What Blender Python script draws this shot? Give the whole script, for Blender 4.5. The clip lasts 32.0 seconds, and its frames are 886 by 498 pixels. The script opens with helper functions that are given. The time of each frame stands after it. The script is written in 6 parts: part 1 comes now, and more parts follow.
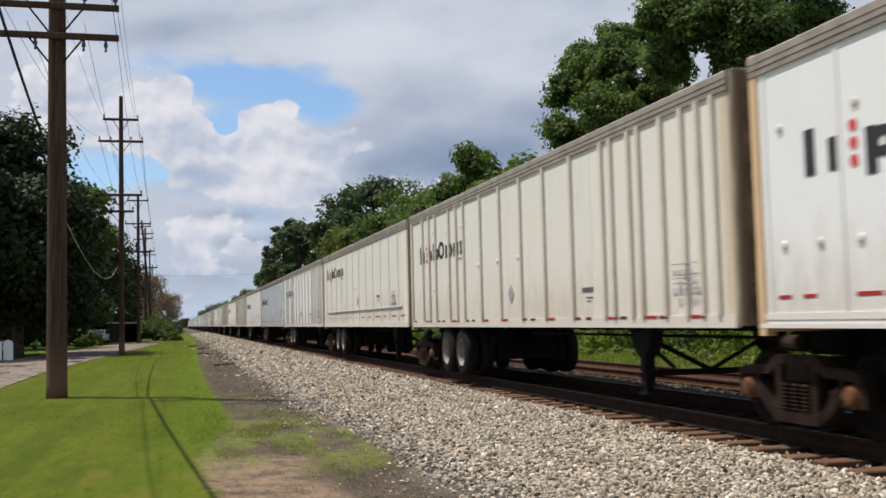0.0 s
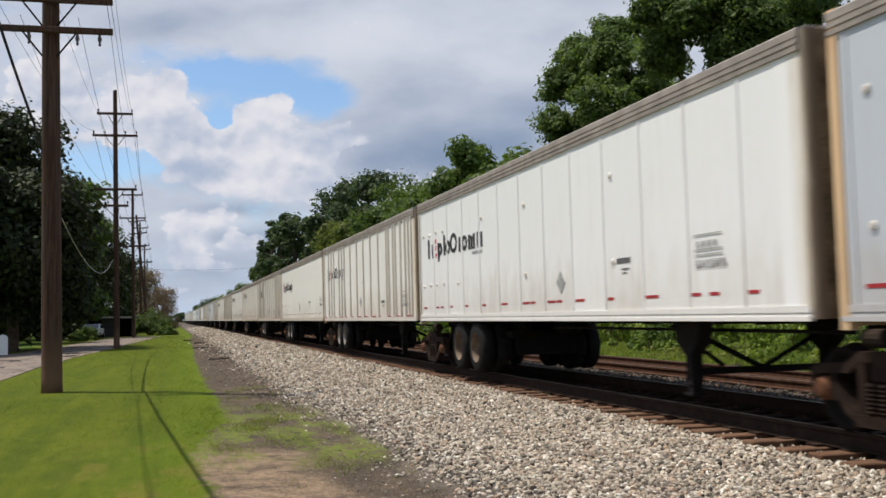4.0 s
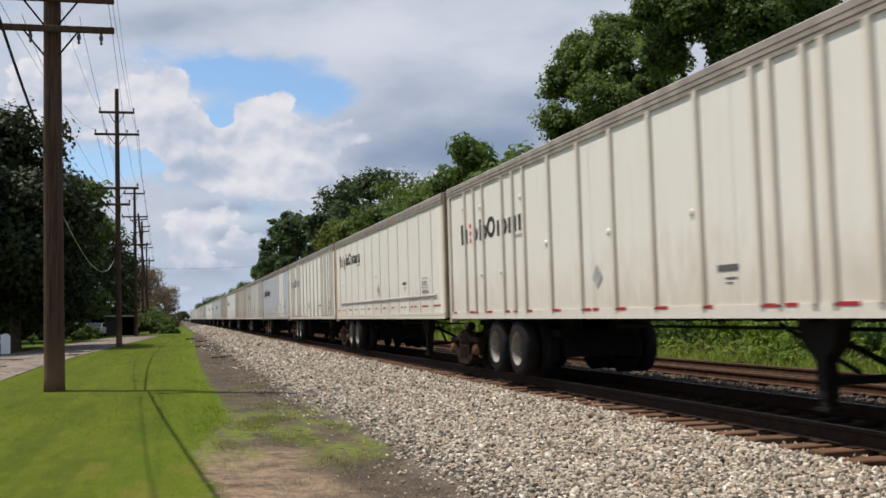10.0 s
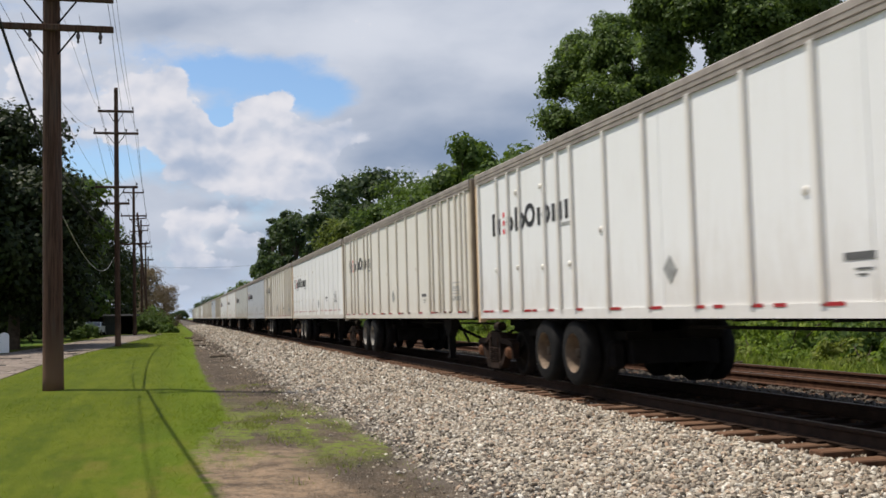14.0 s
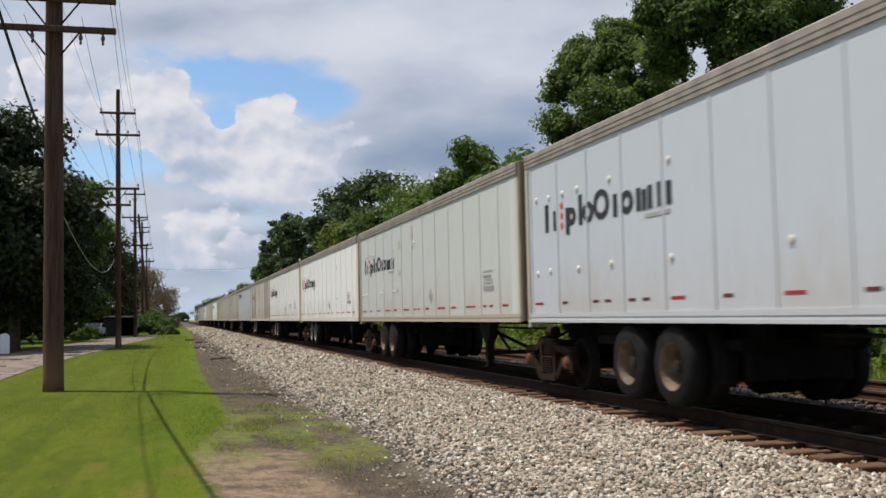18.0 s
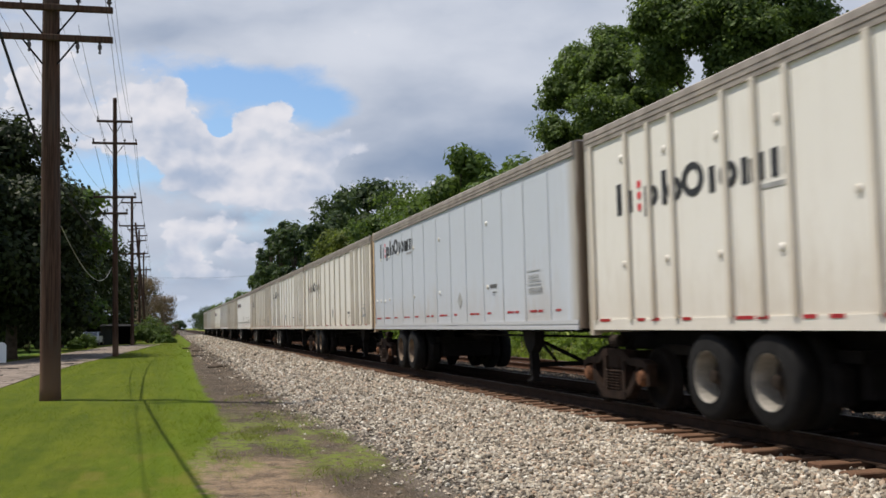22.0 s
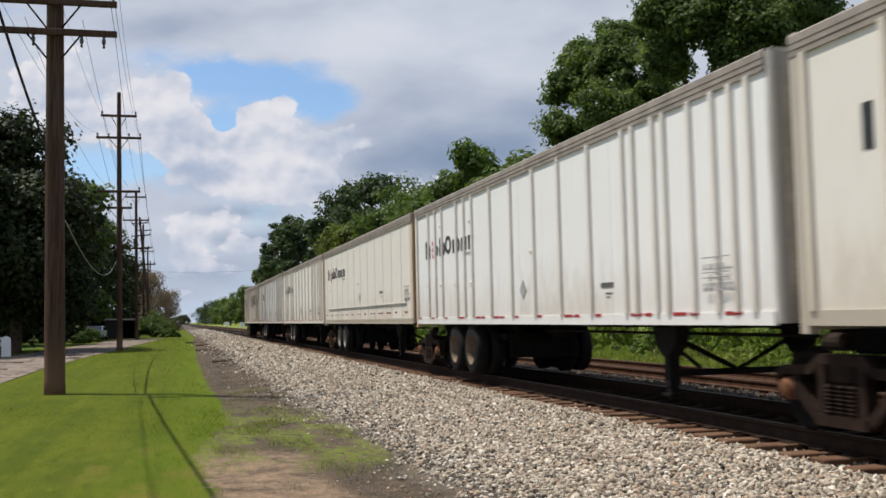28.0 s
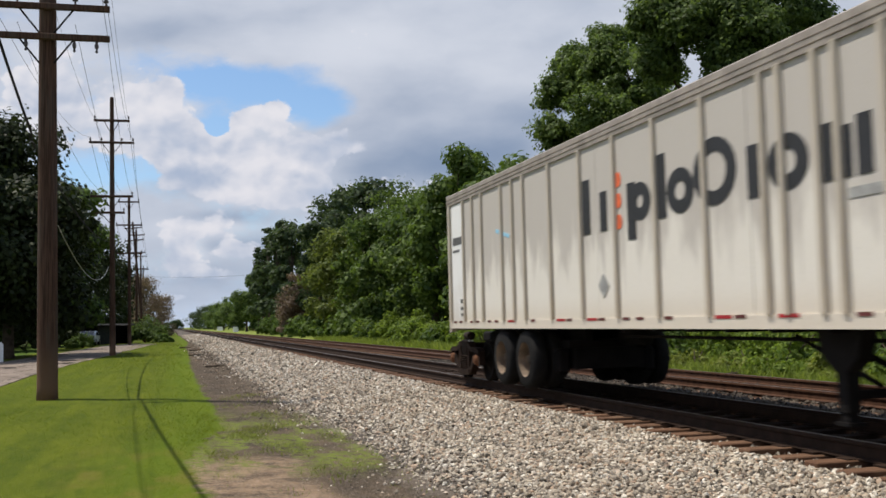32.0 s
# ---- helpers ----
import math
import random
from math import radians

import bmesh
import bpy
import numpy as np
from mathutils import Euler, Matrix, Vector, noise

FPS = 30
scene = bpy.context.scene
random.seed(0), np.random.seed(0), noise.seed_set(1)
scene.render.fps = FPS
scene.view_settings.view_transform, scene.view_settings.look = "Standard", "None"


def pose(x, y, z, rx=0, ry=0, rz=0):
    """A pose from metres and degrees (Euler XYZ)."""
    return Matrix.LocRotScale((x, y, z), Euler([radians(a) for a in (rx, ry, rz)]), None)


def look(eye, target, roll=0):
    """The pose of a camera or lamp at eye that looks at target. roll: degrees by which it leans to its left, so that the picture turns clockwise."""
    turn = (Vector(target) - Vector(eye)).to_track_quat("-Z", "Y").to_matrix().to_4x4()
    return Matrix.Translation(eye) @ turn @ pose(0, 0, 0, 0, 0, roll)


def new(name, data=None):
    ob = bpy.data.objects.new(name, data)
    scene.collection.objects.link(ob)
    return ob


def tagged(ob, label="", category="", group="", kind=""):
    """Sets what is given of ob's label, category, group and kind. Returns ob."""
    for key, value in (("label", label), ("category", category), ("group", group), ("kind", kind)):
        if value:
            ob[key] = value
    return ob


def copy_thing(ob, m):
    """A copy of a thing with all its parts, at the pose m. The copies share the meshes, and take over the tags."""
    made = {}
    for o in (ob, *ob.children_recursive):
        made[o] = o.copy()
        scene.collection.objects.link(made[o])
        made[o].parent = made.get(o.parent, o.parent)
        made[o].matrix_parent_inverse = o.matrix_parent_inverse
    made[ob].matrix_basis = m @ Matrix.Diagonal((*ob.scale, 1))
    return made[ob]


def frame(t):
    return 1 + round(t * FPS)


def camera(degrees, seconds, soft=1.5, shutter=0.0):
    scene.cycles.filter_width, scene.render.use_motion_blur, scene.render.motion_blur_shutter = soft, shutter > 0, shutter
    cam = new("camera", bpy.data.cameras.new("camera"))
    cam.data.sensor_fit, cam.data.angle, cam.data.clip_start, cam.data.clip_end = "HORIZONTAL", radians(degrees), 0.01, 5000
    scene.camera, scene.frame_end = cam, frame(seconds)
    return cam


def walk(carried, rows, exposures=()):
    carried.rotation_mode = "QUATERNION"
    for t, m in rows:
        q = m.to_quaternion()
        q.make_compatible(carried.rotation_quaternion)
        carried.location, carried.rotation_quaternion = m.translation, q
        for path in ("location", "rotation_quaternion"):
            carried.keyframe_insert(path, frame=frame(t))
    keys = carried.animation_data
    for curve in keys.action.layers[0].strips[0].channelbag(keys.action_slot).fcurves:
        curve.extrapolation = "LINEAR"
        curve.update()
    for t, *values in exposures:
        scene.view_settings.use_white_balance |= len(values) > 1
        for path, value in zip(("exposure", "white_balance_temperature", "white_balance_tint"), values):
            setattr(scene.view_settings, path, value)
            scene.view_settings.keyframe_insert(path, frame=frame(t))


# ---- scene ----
# x across the tracks, y along them, z up; lawn at z = 0, rail tops of the near and far track at RAIL and RAIL2, trailers' datum at DECK
EYE = (0.0, 0.0, 1.6)
RAIL, RAIL2, DECK = 0.34, 0.236, 0.236
cam = camera(46.52, 32.0, soft=1.6, shutter=0.19)
# seconds, yaw to the right of +y, pitch up, roll
CAM = [
    (0, 14.539, 3.921, -1.407),    (0.5, 14.465, 3.881, -1.376),    (1, 14.510, 3.831, -1.329),    (1.5, 14.504, 3.803, -1.452),
    (2, 14.533, 3.751, -1.452),    (2.5, 14.627, 3.694, -1.498),    (3, 14.712, 3.625, -1.561),    (3.5, 14.824, 3.608, -1.486),
    (5.5, 14.644, 3.353, -1.663),    (6, 14.608, 3.297, -1.558),    (6.5, 14.613, 3.290, -1.678),    (7, 14.599, 3.293, -1.584),
    (7.5, 14.580, 3.319, -1.669),    (8, 14.590, 3.331, -1.622),    (8.5, 14.594, 3.360, -1.655),    (9, 14.612, 3.446, -1.680),
    (9.5, 14.659, 3.443, -1.630),    (10, 14.691, 3.459, -1.659),    (10.5, 14.756, 3.475, -1.732),    (11, 14.749, 3.481, -1.643),
    (11.5, 14.724, 3.385, -1.578),    (12, 14.677, 3.367, -1.481),    (12.5, 14.665, 3.362, -1.442),    (13, 14.694, 3.376, -1.449),
    (13.5, 14.707, 3.421, -1.466),    (14, 14.741, 3.433, -1.574),    (14.5, 14.766, 3.464, -1.615),    (16.5, 14.690, 3.688, -1.683),
    (17, 14.729, 3.574, -1.501),    (17.5, 14.775, 3.570, -1.439),    (18, 14.693, 3.622, -1.236),    (18.5, 14.425, 3.627, -1.381),
    (19, 14.643, 3.759, -1.334),    (19.5, 14.783, 3.796, -1.341),    (20, 14.746, 3.853, -1.426),    (20.5, 14.597, 3.906, -1.440),
    (21, 14.712, 3.878, -1.513),    (21.5, 14.724, 3.929, -1.220),    (22, 14.856, 4.038, -1.408),    (22.5, 14.906, 4.068, -1.341),
    (23, 14.939, 4.002, -1.302),    (23.5, 14.905, 3.825, -1.249),    (24, 14.904, 3.803, -1.302),    (24.5, 14.930, 3.786, -1.197),
    (25, 14.903, 3.706, -1.291),    (25.5, 14.779, 3.665, -1.247),    (27.5, 14.638, 3.661, -1.267),    (28, 14.638, 3.750, -1.329),
    (28.5, 14.699, 3.770, -1.411),    (29, 14.725, 3.781, -1.394),    (29.5, 14.749, 3.778, -1.376),    (30, 14.756, 3.812, -1.569),
    (30.5, 14.848, 3.910, -1.560),    (31, 14.957, 3.960, -1.522),    (31.5, 15.003, 3.983, -1.456),    (32, 15.003, 3.983, -1.456),

]


def aim(yaw, pitch, roll):
    a, b = radians(yaw), radians(pitch)
    way = Vector((math.sin(a) * math.cos(b), math.cos(a) * math.cos(b), math.sin(b)))
    return look(EYE, Vector(EYE) + way, roll)


walk(cam, [(t, aim(a, b, c)) for t, a, b, c in CAM])
scene.view_settings.exposure = 0.0

# ---- light ----
SUN_EL, SUN_AZ = radians(65.4), Vector((-0.87, 0.49, 0)).normalized()
sun_dir = SUN_AZ * math.cos(SUN_EL) + Vector((0, 0, math.sin(SUN_EL)))
sun = new("sun", bpy.data.lights.new("sun", "SUN"))
sun.data.energy, sun.data.angle, sun.data.color = 5.0, radians(0.53), (1.0, 0.93, 0.82)
sun.matrix_world = look(sun_dir * 50, (0, 0, 0))

world = bpy.data.worlds.new("sky")
scene.world = world
world.use_nodes = True
wt = world.node_tree
wt.nodes.clear()


class Nodes:
    """Short hand for building node trees."""

    def __init__(self, tree):
        self.t = tree

    def add(self, kind, ins=None, **props):
        n = self.t.nodes.new(kind)
        for k, v in props.items():
            setattr(n, k, v)
        for k, v in (ins or {}).items():
            if hasattr(v, "is_output"):
                self.t.links.new(v, n.inputs[k])
            else:
                n.inputs[k].default_value = v
        return n

    def math(self, op, a, b=0.0, clamp=False):
        return self.add("ShaderNodeMath", {0: a, 1: b}, operation=op, use_clamp=clamp).outputs[0]

    def vec(self, op, a, b=(0, 0, 0)):
        n = self.add("ShaderNodeVectorMath", {0: a, 1: b}, operation=op)
        return n.outputs["Value"] if op in ("DOT_PRODUCT", "LENGTH") else n.outputs["Vector"]

    def noise(self, vec, scale, detail=4.0, rough=0.55, distortion=0.0):
        return self.add("ShaderNodeTexNoise", {"Vector": vec, "Scale": scale, "Detail": detail, "Roughness": rough, "Distortion": distortion}).outputs["Fac"]

    def ramp(self, fac, a, b):
        return self.add("ShaderNodeMapRange", {"Value": fac, "From Min": a, "From Max": b}, clamp=True, interpolation_type="SMOOTHSTEP").outputs[0]

    def mix(self, fac, a, b, blend="MIX"):
        n = self.add("ShaderNodeMix", {"Factor": fac}, data_type="RGBA", blend_type=blend)
        for sock, v in ((n.inputs[6], a), (n.inputs[7], b)):
            if hasattr(v, "is_output"):
                self.t.links.new(v, sock)
            else:
                sock.default_value = (*v, 1) if len(v) == 3 else v
        return n.outputs[2]


def sky_world():
    """Blue sky with a thin high sheet that has openings, and heaped clouds in front of it."""
    n = Nodes(wt)
    co = n.add("ShaderNodeTexCoord").outputs["Generated"]
    turned = n.add("ShaderNodeMapping", {"Vector": co, "Rotation": (0, 0, radians(14.6))}, vector_type="POINT").outputs[0]
    sky = n.add("ShaderNodeTexSky", {"Vector": co}, sky_type="NISHITA", sun_disc=False, sun_elevation=SUN_EL,
                sun_rotation=math.atan2(SUN_AZ.x, SUN_AZ.y), altitude=200, air_density=1.0, dust_density=1.2, ozone_density=1.2)
    blue = n.vec("MULTIPLY", sky.outputs[0], (0.118, 0.135, 0.150))
    xyz = n.add("ShaderNodeSeparateXYZ", {0: turned})
    up = n.add("ShaderNodeSeparateXYZ", {0: co}).outputs["Z"]
    depth = n.math("MAXIMUM", n.math("ABSOLUTE", xyz.outputs["Y"]), 0.30)
    u, w = n.math("DIVIDE", xyz.outputs["X"], depth), n.math("DIVIDE", xyz.outputs["Z"], depth)
    flat = n.add("ShaderNodeCombineXYZ", {0: u, 1: w, 2: 0.0}).outputs[0]

    def blobs(start, rows):
        for cx, cz, sx, sz, weight in rows:
            d = n.vec("MULTIPLY", n.vec("SUBTRACT", flat, (cx, cz, 0.0)), (1 / sx, 1 / sz, 0.0))
            g = n.math("EXPONENT", n.math("MULTIPLY", n.vec("DOT_PRODUCT", d, d), -1.0))
            start = n.math("ADD", start, n.math("MULTIPLY", g, weight))
        return start

    def billow(at, scale, detail):
        v = n.add("ShaderNodeTexVoronoi", {"Vector": at, "Scale": scale, "Detail": detail, "Roughness": 0.62, "Lacunarity": 2.3, "Smoothness": 0.35},
                  voronoi_dimensions="2D", feature="SMOOTH_F1", normalize=True)
        return n.math("SUBTRACT", 0.5, v.outputs["Distance"])

    warp = n.add("ShaderNodeTexNoise", {"Vector": flat, "Scale": 22.0, "Detail": 4.0}).outputs["Color"]
    bent = n.vec("ADD", n.vec("MULTIPLY", flat, (1.0, 1.35, 1.0)), n.vec("MULTIPLY", n.vec("SUBTRACT", warp, (0.5, 0.5, 0.5)), (0.026, 0.020, 0.0)))
    soft = n.noise(n.vec("MULTIPLY", bent, (1.0, 1.5, 1.0)), 7.0, 8.0, 0.58)
    # the high sheet
    sheet = n.math("ADD", n.math("MULTIPLY", n.math("SUBTRACT", soft, 0.5), 1.9), 0.42)
    sheet = n.math("SUBTRACT", sheet, n.math("MULTIPLY", n.ramp(up, 0.36, 0.62), 0.50))
    sheet = n.math("ADD", sheet, n.math("MULTIPLY", n.math("SUBTRACT", n.noise(n.vec("MULTIPLY", flat, (1.0, 1.6, 1.0)), 30.0, 6.0, 0.6), 0.5), 0.8))
    sheet_mask = n.ramp(blobs(sheet, SHEET), -0.34, 0.46)
    # the heaped clouds
    heap = billow(bent, 13.0, 2.4)
    heads = n.math("ADD", n.math("MULTIPLY", heap, 2.1), n.math("ADD", n.math("MULTIPLY", n.math("SUBTRACT", soft, 0.5), 1.6), -0.98))
    fringe = n.noise(bent, 42.0, 6.0, 0.62)
    heads = n.math("ADD", heads, n.math("MULTIPLY", n.math("SUBTRACT", fringe, 0.5), 0.9))
    heads = blobs(heads, [(a, b, c, d, e * 1.05) for a, b, c, d, e in HEADS])
    heap_mask = n.ramp(heads, -0.05, 0.17)
    lit = n.math("SUBTRACT", heap, billow(n.vec("ADD", bent, (-0.006, 0.013, 0.0)), 13.0, 2.4))
    shade = n.noise(n.vec("MULTIPLY", bent, (1.0, 1.6, 1.0)), 11.0, 4.0, 0.5)
    tone = blobs(n.math("ADD", n.math("MULTIPLY", n.math("SUBTRACT", shade, 0.5), 0.58), 0.63), SHADES)
    puff = n.math("ADD", tone, n.math("ADD", n.math("MULTIPLY", lit, 1.7), n.math("MULTIPLY", n.ramp(heads, 0.8, 0.0), 0.16)))
    sheet_colour = n.mix(n.ramp(tone, -0.05, 0.95), (0.235, 0.310, 0.450), (0.655, 0.690, 0.775))
    heap_colour = n.mix(n.ramp(puff, 0.10, 1.25), (0.400, 0.475, 0.620), (0.790, 0.780, 0.825))
    low = n.ramp(up, 0.0, 0.055)
    haze = n.mix(n.ramp(up, 0.0, 0.12), (0.40, 0.56, 0.80), blue)
    colour = n.mix(sheet_mask, haze, sheet_colour)
    colour = n.mix(heap_mask, colour, heap_colour)
    colour = n.mix(n.math("MULTIPLY", n.math("SUBTRACT", 1.0, low), 0.35), colour, (0.47, 0.59, 0.79))
    bg = n.add("ShaderNodeBackground", {"Color": colour, "Strength": 1.0})
    n.add("ShaderNodeOutputWorld", {"Surface": bg.outputs[0]})


# centre, size (as slopes from the line of sight along the tracks) and weight: openings and thicker places of the high sheet, heaps, lighter and greyer places
SHEET = [(-0.169, 0.235, 0.071, 0.027, -1.10), (-0.103, 0.208, 0.036, 0.021, -1.10), (-0.230, 0.248, 0.044, 0.022, -0.70), (-0.209, 0.191, 0.022, 0.016, -1.20), (-0.331, 0.150, 0.066, 0.025, -0.90), (-0.291, 0.278, 0.038, 0.022, -0.25), (-0.118, 0.290, 0.104, 0.022, 0.70), (-0.263, 0.300, 0.088, 0.019, 0.60), (0.026, 0.258, 0.121, 0.060, 1.10), (-0.010, 0.164, 0.093, 0.049, 1.20), (0.209, 0.264, 0.154, 0.088, 0.80), (-0.358, 0.280, 0.049, 0.022, 0.20), (-0.211, 0.042, 0.110, 0.033, -0.20), (-0.169, 0.258, 0.027, 0.011, 0.35)]
HEADS = [(-0.347, 0.218, 0.060, 0.038, 1.00), (-0.281, 0.219, 0.033, 0.025, 0.90), (-0.258, 0.232, 0.015, 0.014, 0.70), (-0.292, 0.180, 0.047, 0.033, 0.90), (-0.239, 0.184, 0.025, 0.027, 0.80), (-0.209, 0.166, 0.044, 0.025, 0.90), (-0.184, 0.205, 0.021, 0.014, 0.95), (-0.153, 0.209, 0.019, 0.018, 0.85), (-0.132, 0.161, 0.038, 0.027, 0.90), (-0.088, 0.174, 0.033, 0.025, 0.80), (-0.177, 0.124, 0.052, 0.018, 0.95), (-0.227, 0.095, 0.049, 0.014, 0.85), (-0.249, 0.065, 0.033, 0.014, 0.70), (-0.105, 0.122, 0.038, 0.027, 0.60), (-0.397, 0.247, 0.038, 0.033, 0.70), (-0.293, 0.133, 0.022, 0.016, 0.50), (-0.181, 0.071, 0.033, 0.011, 0.50), (-0.045, 0.120, 0.049, 0.033, 0.50), (-0.237, 0.142, 0.033, 0.019, 0.70), (-0.212, 0.191, 0.013, 0.009, -0.90), (-0.103, 0.205, 0.030, 0.016, -0.80), (-0.331, 0.153, 0.030, 0.016, -1.00), (-0.290, 0.144, 0.012, 0.022, -0.80), (-0.217, 0.217, 0.012, 0.019, -0.60)]
HEADS += [(-0.215, 0.050, 0.055, 0.008, 0.55), (-0.140, 0.040, 0.050, 0.006, 0.5), (-0.262, 0.030, 0.085, 0.004, 0.32), (-0.238, 0.078, 0.012, 0.018, 0.45), (-0.16, 0.058, 0.030, 0.006, -0.7), (-0.23, 0.038, 0.04, 0.005, -0.7)]
SHADES = [(0.012, 0.156, 0.082, 0.026, -0.60), (-0.066, 0.154, 0.033, 0.022, -0.15), (-0.031, 0.209, 0.060, 0.022, -0.22), (0.084, 0.172, 0.033, 0.016, -0.20), (-0.208, 0.253, 0.049, 0.014, 0.00), (-0.246, 0.142, 0.033, 0.022, -0.22), (-0.199, 0.105, 0.049, 0.008, -0.36), (-0.210, 0.147, 0.049, 0.009, -0.10), (-0.263, 0.294, 0.066, 0.019, -0.30), (-0.085, 0.272, 0.060, 0.022, 0.30), (-0.189, 0.079, 0.055, 0.007, -0.30), (-0.153, 0.201, 0.022, 0.015, 0.28), (-0.281, 0.221, 0.044, 0.022, 0.25), (-0.171, 0.128, 0.044, 0.009, 0.38), (-0.221, 0.098, 0.044, 0.007, 0.35), (-0.193, 0.160, 0.044, 0.015, 0.25), (-0.121, 0.139, 0.033, 0.016, 0.05), (0.070, 0.268, 0.088, 0.033, 0.05), (0.110, 0.200, 0.070, 0.022, -0.32), (-0.375, 0.246, 0.044, 0.027, 0.12), (-0.092, 0.118, 0.036, 0.016, -0.42), (-0.238, 0.074, 0.014, 0.015, 0.38), (-0.21, 0.055, 0.14, 0.028, -0.22)]
sky_world()

# ---- materials ----
def material(name):
    m = bpy.data.materials.new(name)
    m.use_nodes = True
    m.node_tree.nodes.clear()
    return m, Nodes(m.node_tree)


def finish(n, colour, rough=0.6, metal=0.0, bump=None, bump_amount=0.3, bump_size=0.02, **extra):
    ins = {"Base Color": colour if hasattr(colour, "is_output") else (*colour, 1), "Roughness": rough, "Metallic": metal}
    ins.update(extra)
    if bump is not None:
        ins["Normal"] = n.add("ShaderNodeBump", {"Height": bump, "Strength": bump_amount, "Distance": bump_size}).outputs[0]
    bsdf = n.add("ShaderNodeBsdfPrincipled", ins)
    n.add("ShaderNodeOutputMaterial", {"Surface": bsdf.outputs[0]})


def coords(n, kind="Object"):
    return n.add("ShaderNodeTexCoord").outputs[kind]


def plain(name, base, rough=0.6, metal=0.0, scale=6.0, spread=0.25, grain=0.2, second=None):
    """A surface with variation at two scales round one colour."""
    m, n = material(name)
    co = coords(n)
    rnd = n.add("ShaderNodeObjectInfo").outputs["Random"]
    co = n.vec("ADD", co, n.add("ShaderNodeCombineXYZ", {0: n.math("MULTIPLY", rnd, 40.0), 1: 0.0, 2: 0.0}).outputs[0])
    big, fine = n.noise(co, scale, 5.0), n.noise(co, scale * 14, 3.0)
    f = n.math("ADD", n.math("MULTIPLY", big, 0.7), n.math("MULTIPLY", fine, 0.3))
    f = n.ramp(f, 0.3, 0.7)
    dark = tuple(c * (1 - spread) for c in base)
    light = second or tuple(min(1, c * (1 + spread)) for c in base)
    sheen = 0.12 if rough >= 0.7 and max(base) < 0.14 else 0.5
    finish(n, n.mix(f, dark, light), rough, metal, fine, grain, 0.01, **{"Specular IOR Level": sheen})
    return m


def paint(name, base, grime=(0.30, 0.22, 0.12), amount=0.35):
    """Weathered trailer paint: streaks that run down, stains and fine dirt."""
    m, n = material(name)
    co = coords(n)
    rnd = n.add("ShaderNodeObjectInfo").outputs["Random"]
    off = n.add("ShaderNodeCombineXYZ", {0: n.math("MULTIPLY", rnd, 30.0), 1: n.math("MULTIPLY", rnd, 50.0), 2: 0.0}).outputs[0]
    c2 = n.vec("ADD", co, off)
    streak = n.noise(n.vec("MULTIPLY", c2, (1.0, 9.0, 0.7)), 1.0, 5.0, 0.6)
    stain = n.noise(c2, 1.3, 4.0, 0.6)
    fine = n.noise(c2, 60.0, 3.0)
    f = n.math("MULTIPLY", n.ramp(n.math("ADD", n.math("MULTIPLY", streak, 0.6), n.math("MULTIPLY", stain, 0.4)), 0.48, 0.72), amount)
    tint = n.mix(n.math("MULTIPLY", rnd, 0.10), base, tuple(c * 0.8 for c in base))
    colour = n.mix(f, tint, n.mix(0.6, grime, base))
    colour = n.mix(n.math("MULTIPLY", n.ramp(fine, 0.55, 0.8), 0.12), colour, grime)
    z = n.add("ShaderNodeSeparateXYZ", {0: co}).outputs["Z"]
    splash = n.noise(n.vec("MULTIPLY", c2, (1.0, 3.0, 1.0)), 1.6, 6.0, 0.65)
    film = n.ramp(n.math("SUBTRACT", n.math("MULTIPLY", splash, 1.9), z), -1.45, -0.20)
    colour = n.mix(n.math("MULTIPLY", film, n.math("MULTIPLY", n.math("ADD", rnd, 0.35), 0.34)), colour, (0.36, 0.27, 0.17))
    wave = n.noise(n.vec("MULTIPLY", c2, (1.0, 1.0, 0.5)), 2.2, 2.0)
    finish(n, colour, n.math("ADD", 0.38, n.math("MULTIPLY", stain, 0.25)), 0.0, wave, 0.25, 0.02)
    return m


def smudged_paint():
    """Chalky cream paint under grey soot that has run down from the upper half in smears."""
    m, n = material("soot_smeared_cream_paint")
    co = coords(n)
    z = n.add("ShaderNodeSeparateXYZ", {0: co}).outputs["Z"]
    wide = n.noise(n.vec("MULTIPLY", co, (1.0, 1.5, 0.5)), 1.6, 4.0, 0.6)
    run = n.noise(n.vec("MULTIPLY", co, (1.0, 8.0, 0.5)), 1.2, 5.0, 0.6)
    reach = n.math("ADD", z, n.math("ADD", n.math("MULTIPLY", n.math("SUBTRACT", wide, 0.5), 2.2), n.math("MULTIPLY", n.math("SUBTRACT", run, 0.5), 0.9)))
    colour = n.mix(n.ramp(reach, 2.05, 2.75), (0.69, 0.655, 0.59), (0.47, 0.435, 0.395))
    colour = n.mix(n.math("MULTIPLY", n.ramp(n.noise(co, 50.0, 3.0), 0.5, 0.8), 0.25), colour, (0.30, 0.25, 0.20))
    colour = n.mix(n.math("MULTIPLY", n.ramp(z, 1.75, 1.25), 0.35), colour, (0.46, 0.35, 0.22))
    finish(n, colour, 0.65, 0.0, wide, 0.2, 0.02)
    return m


NOSES = {}


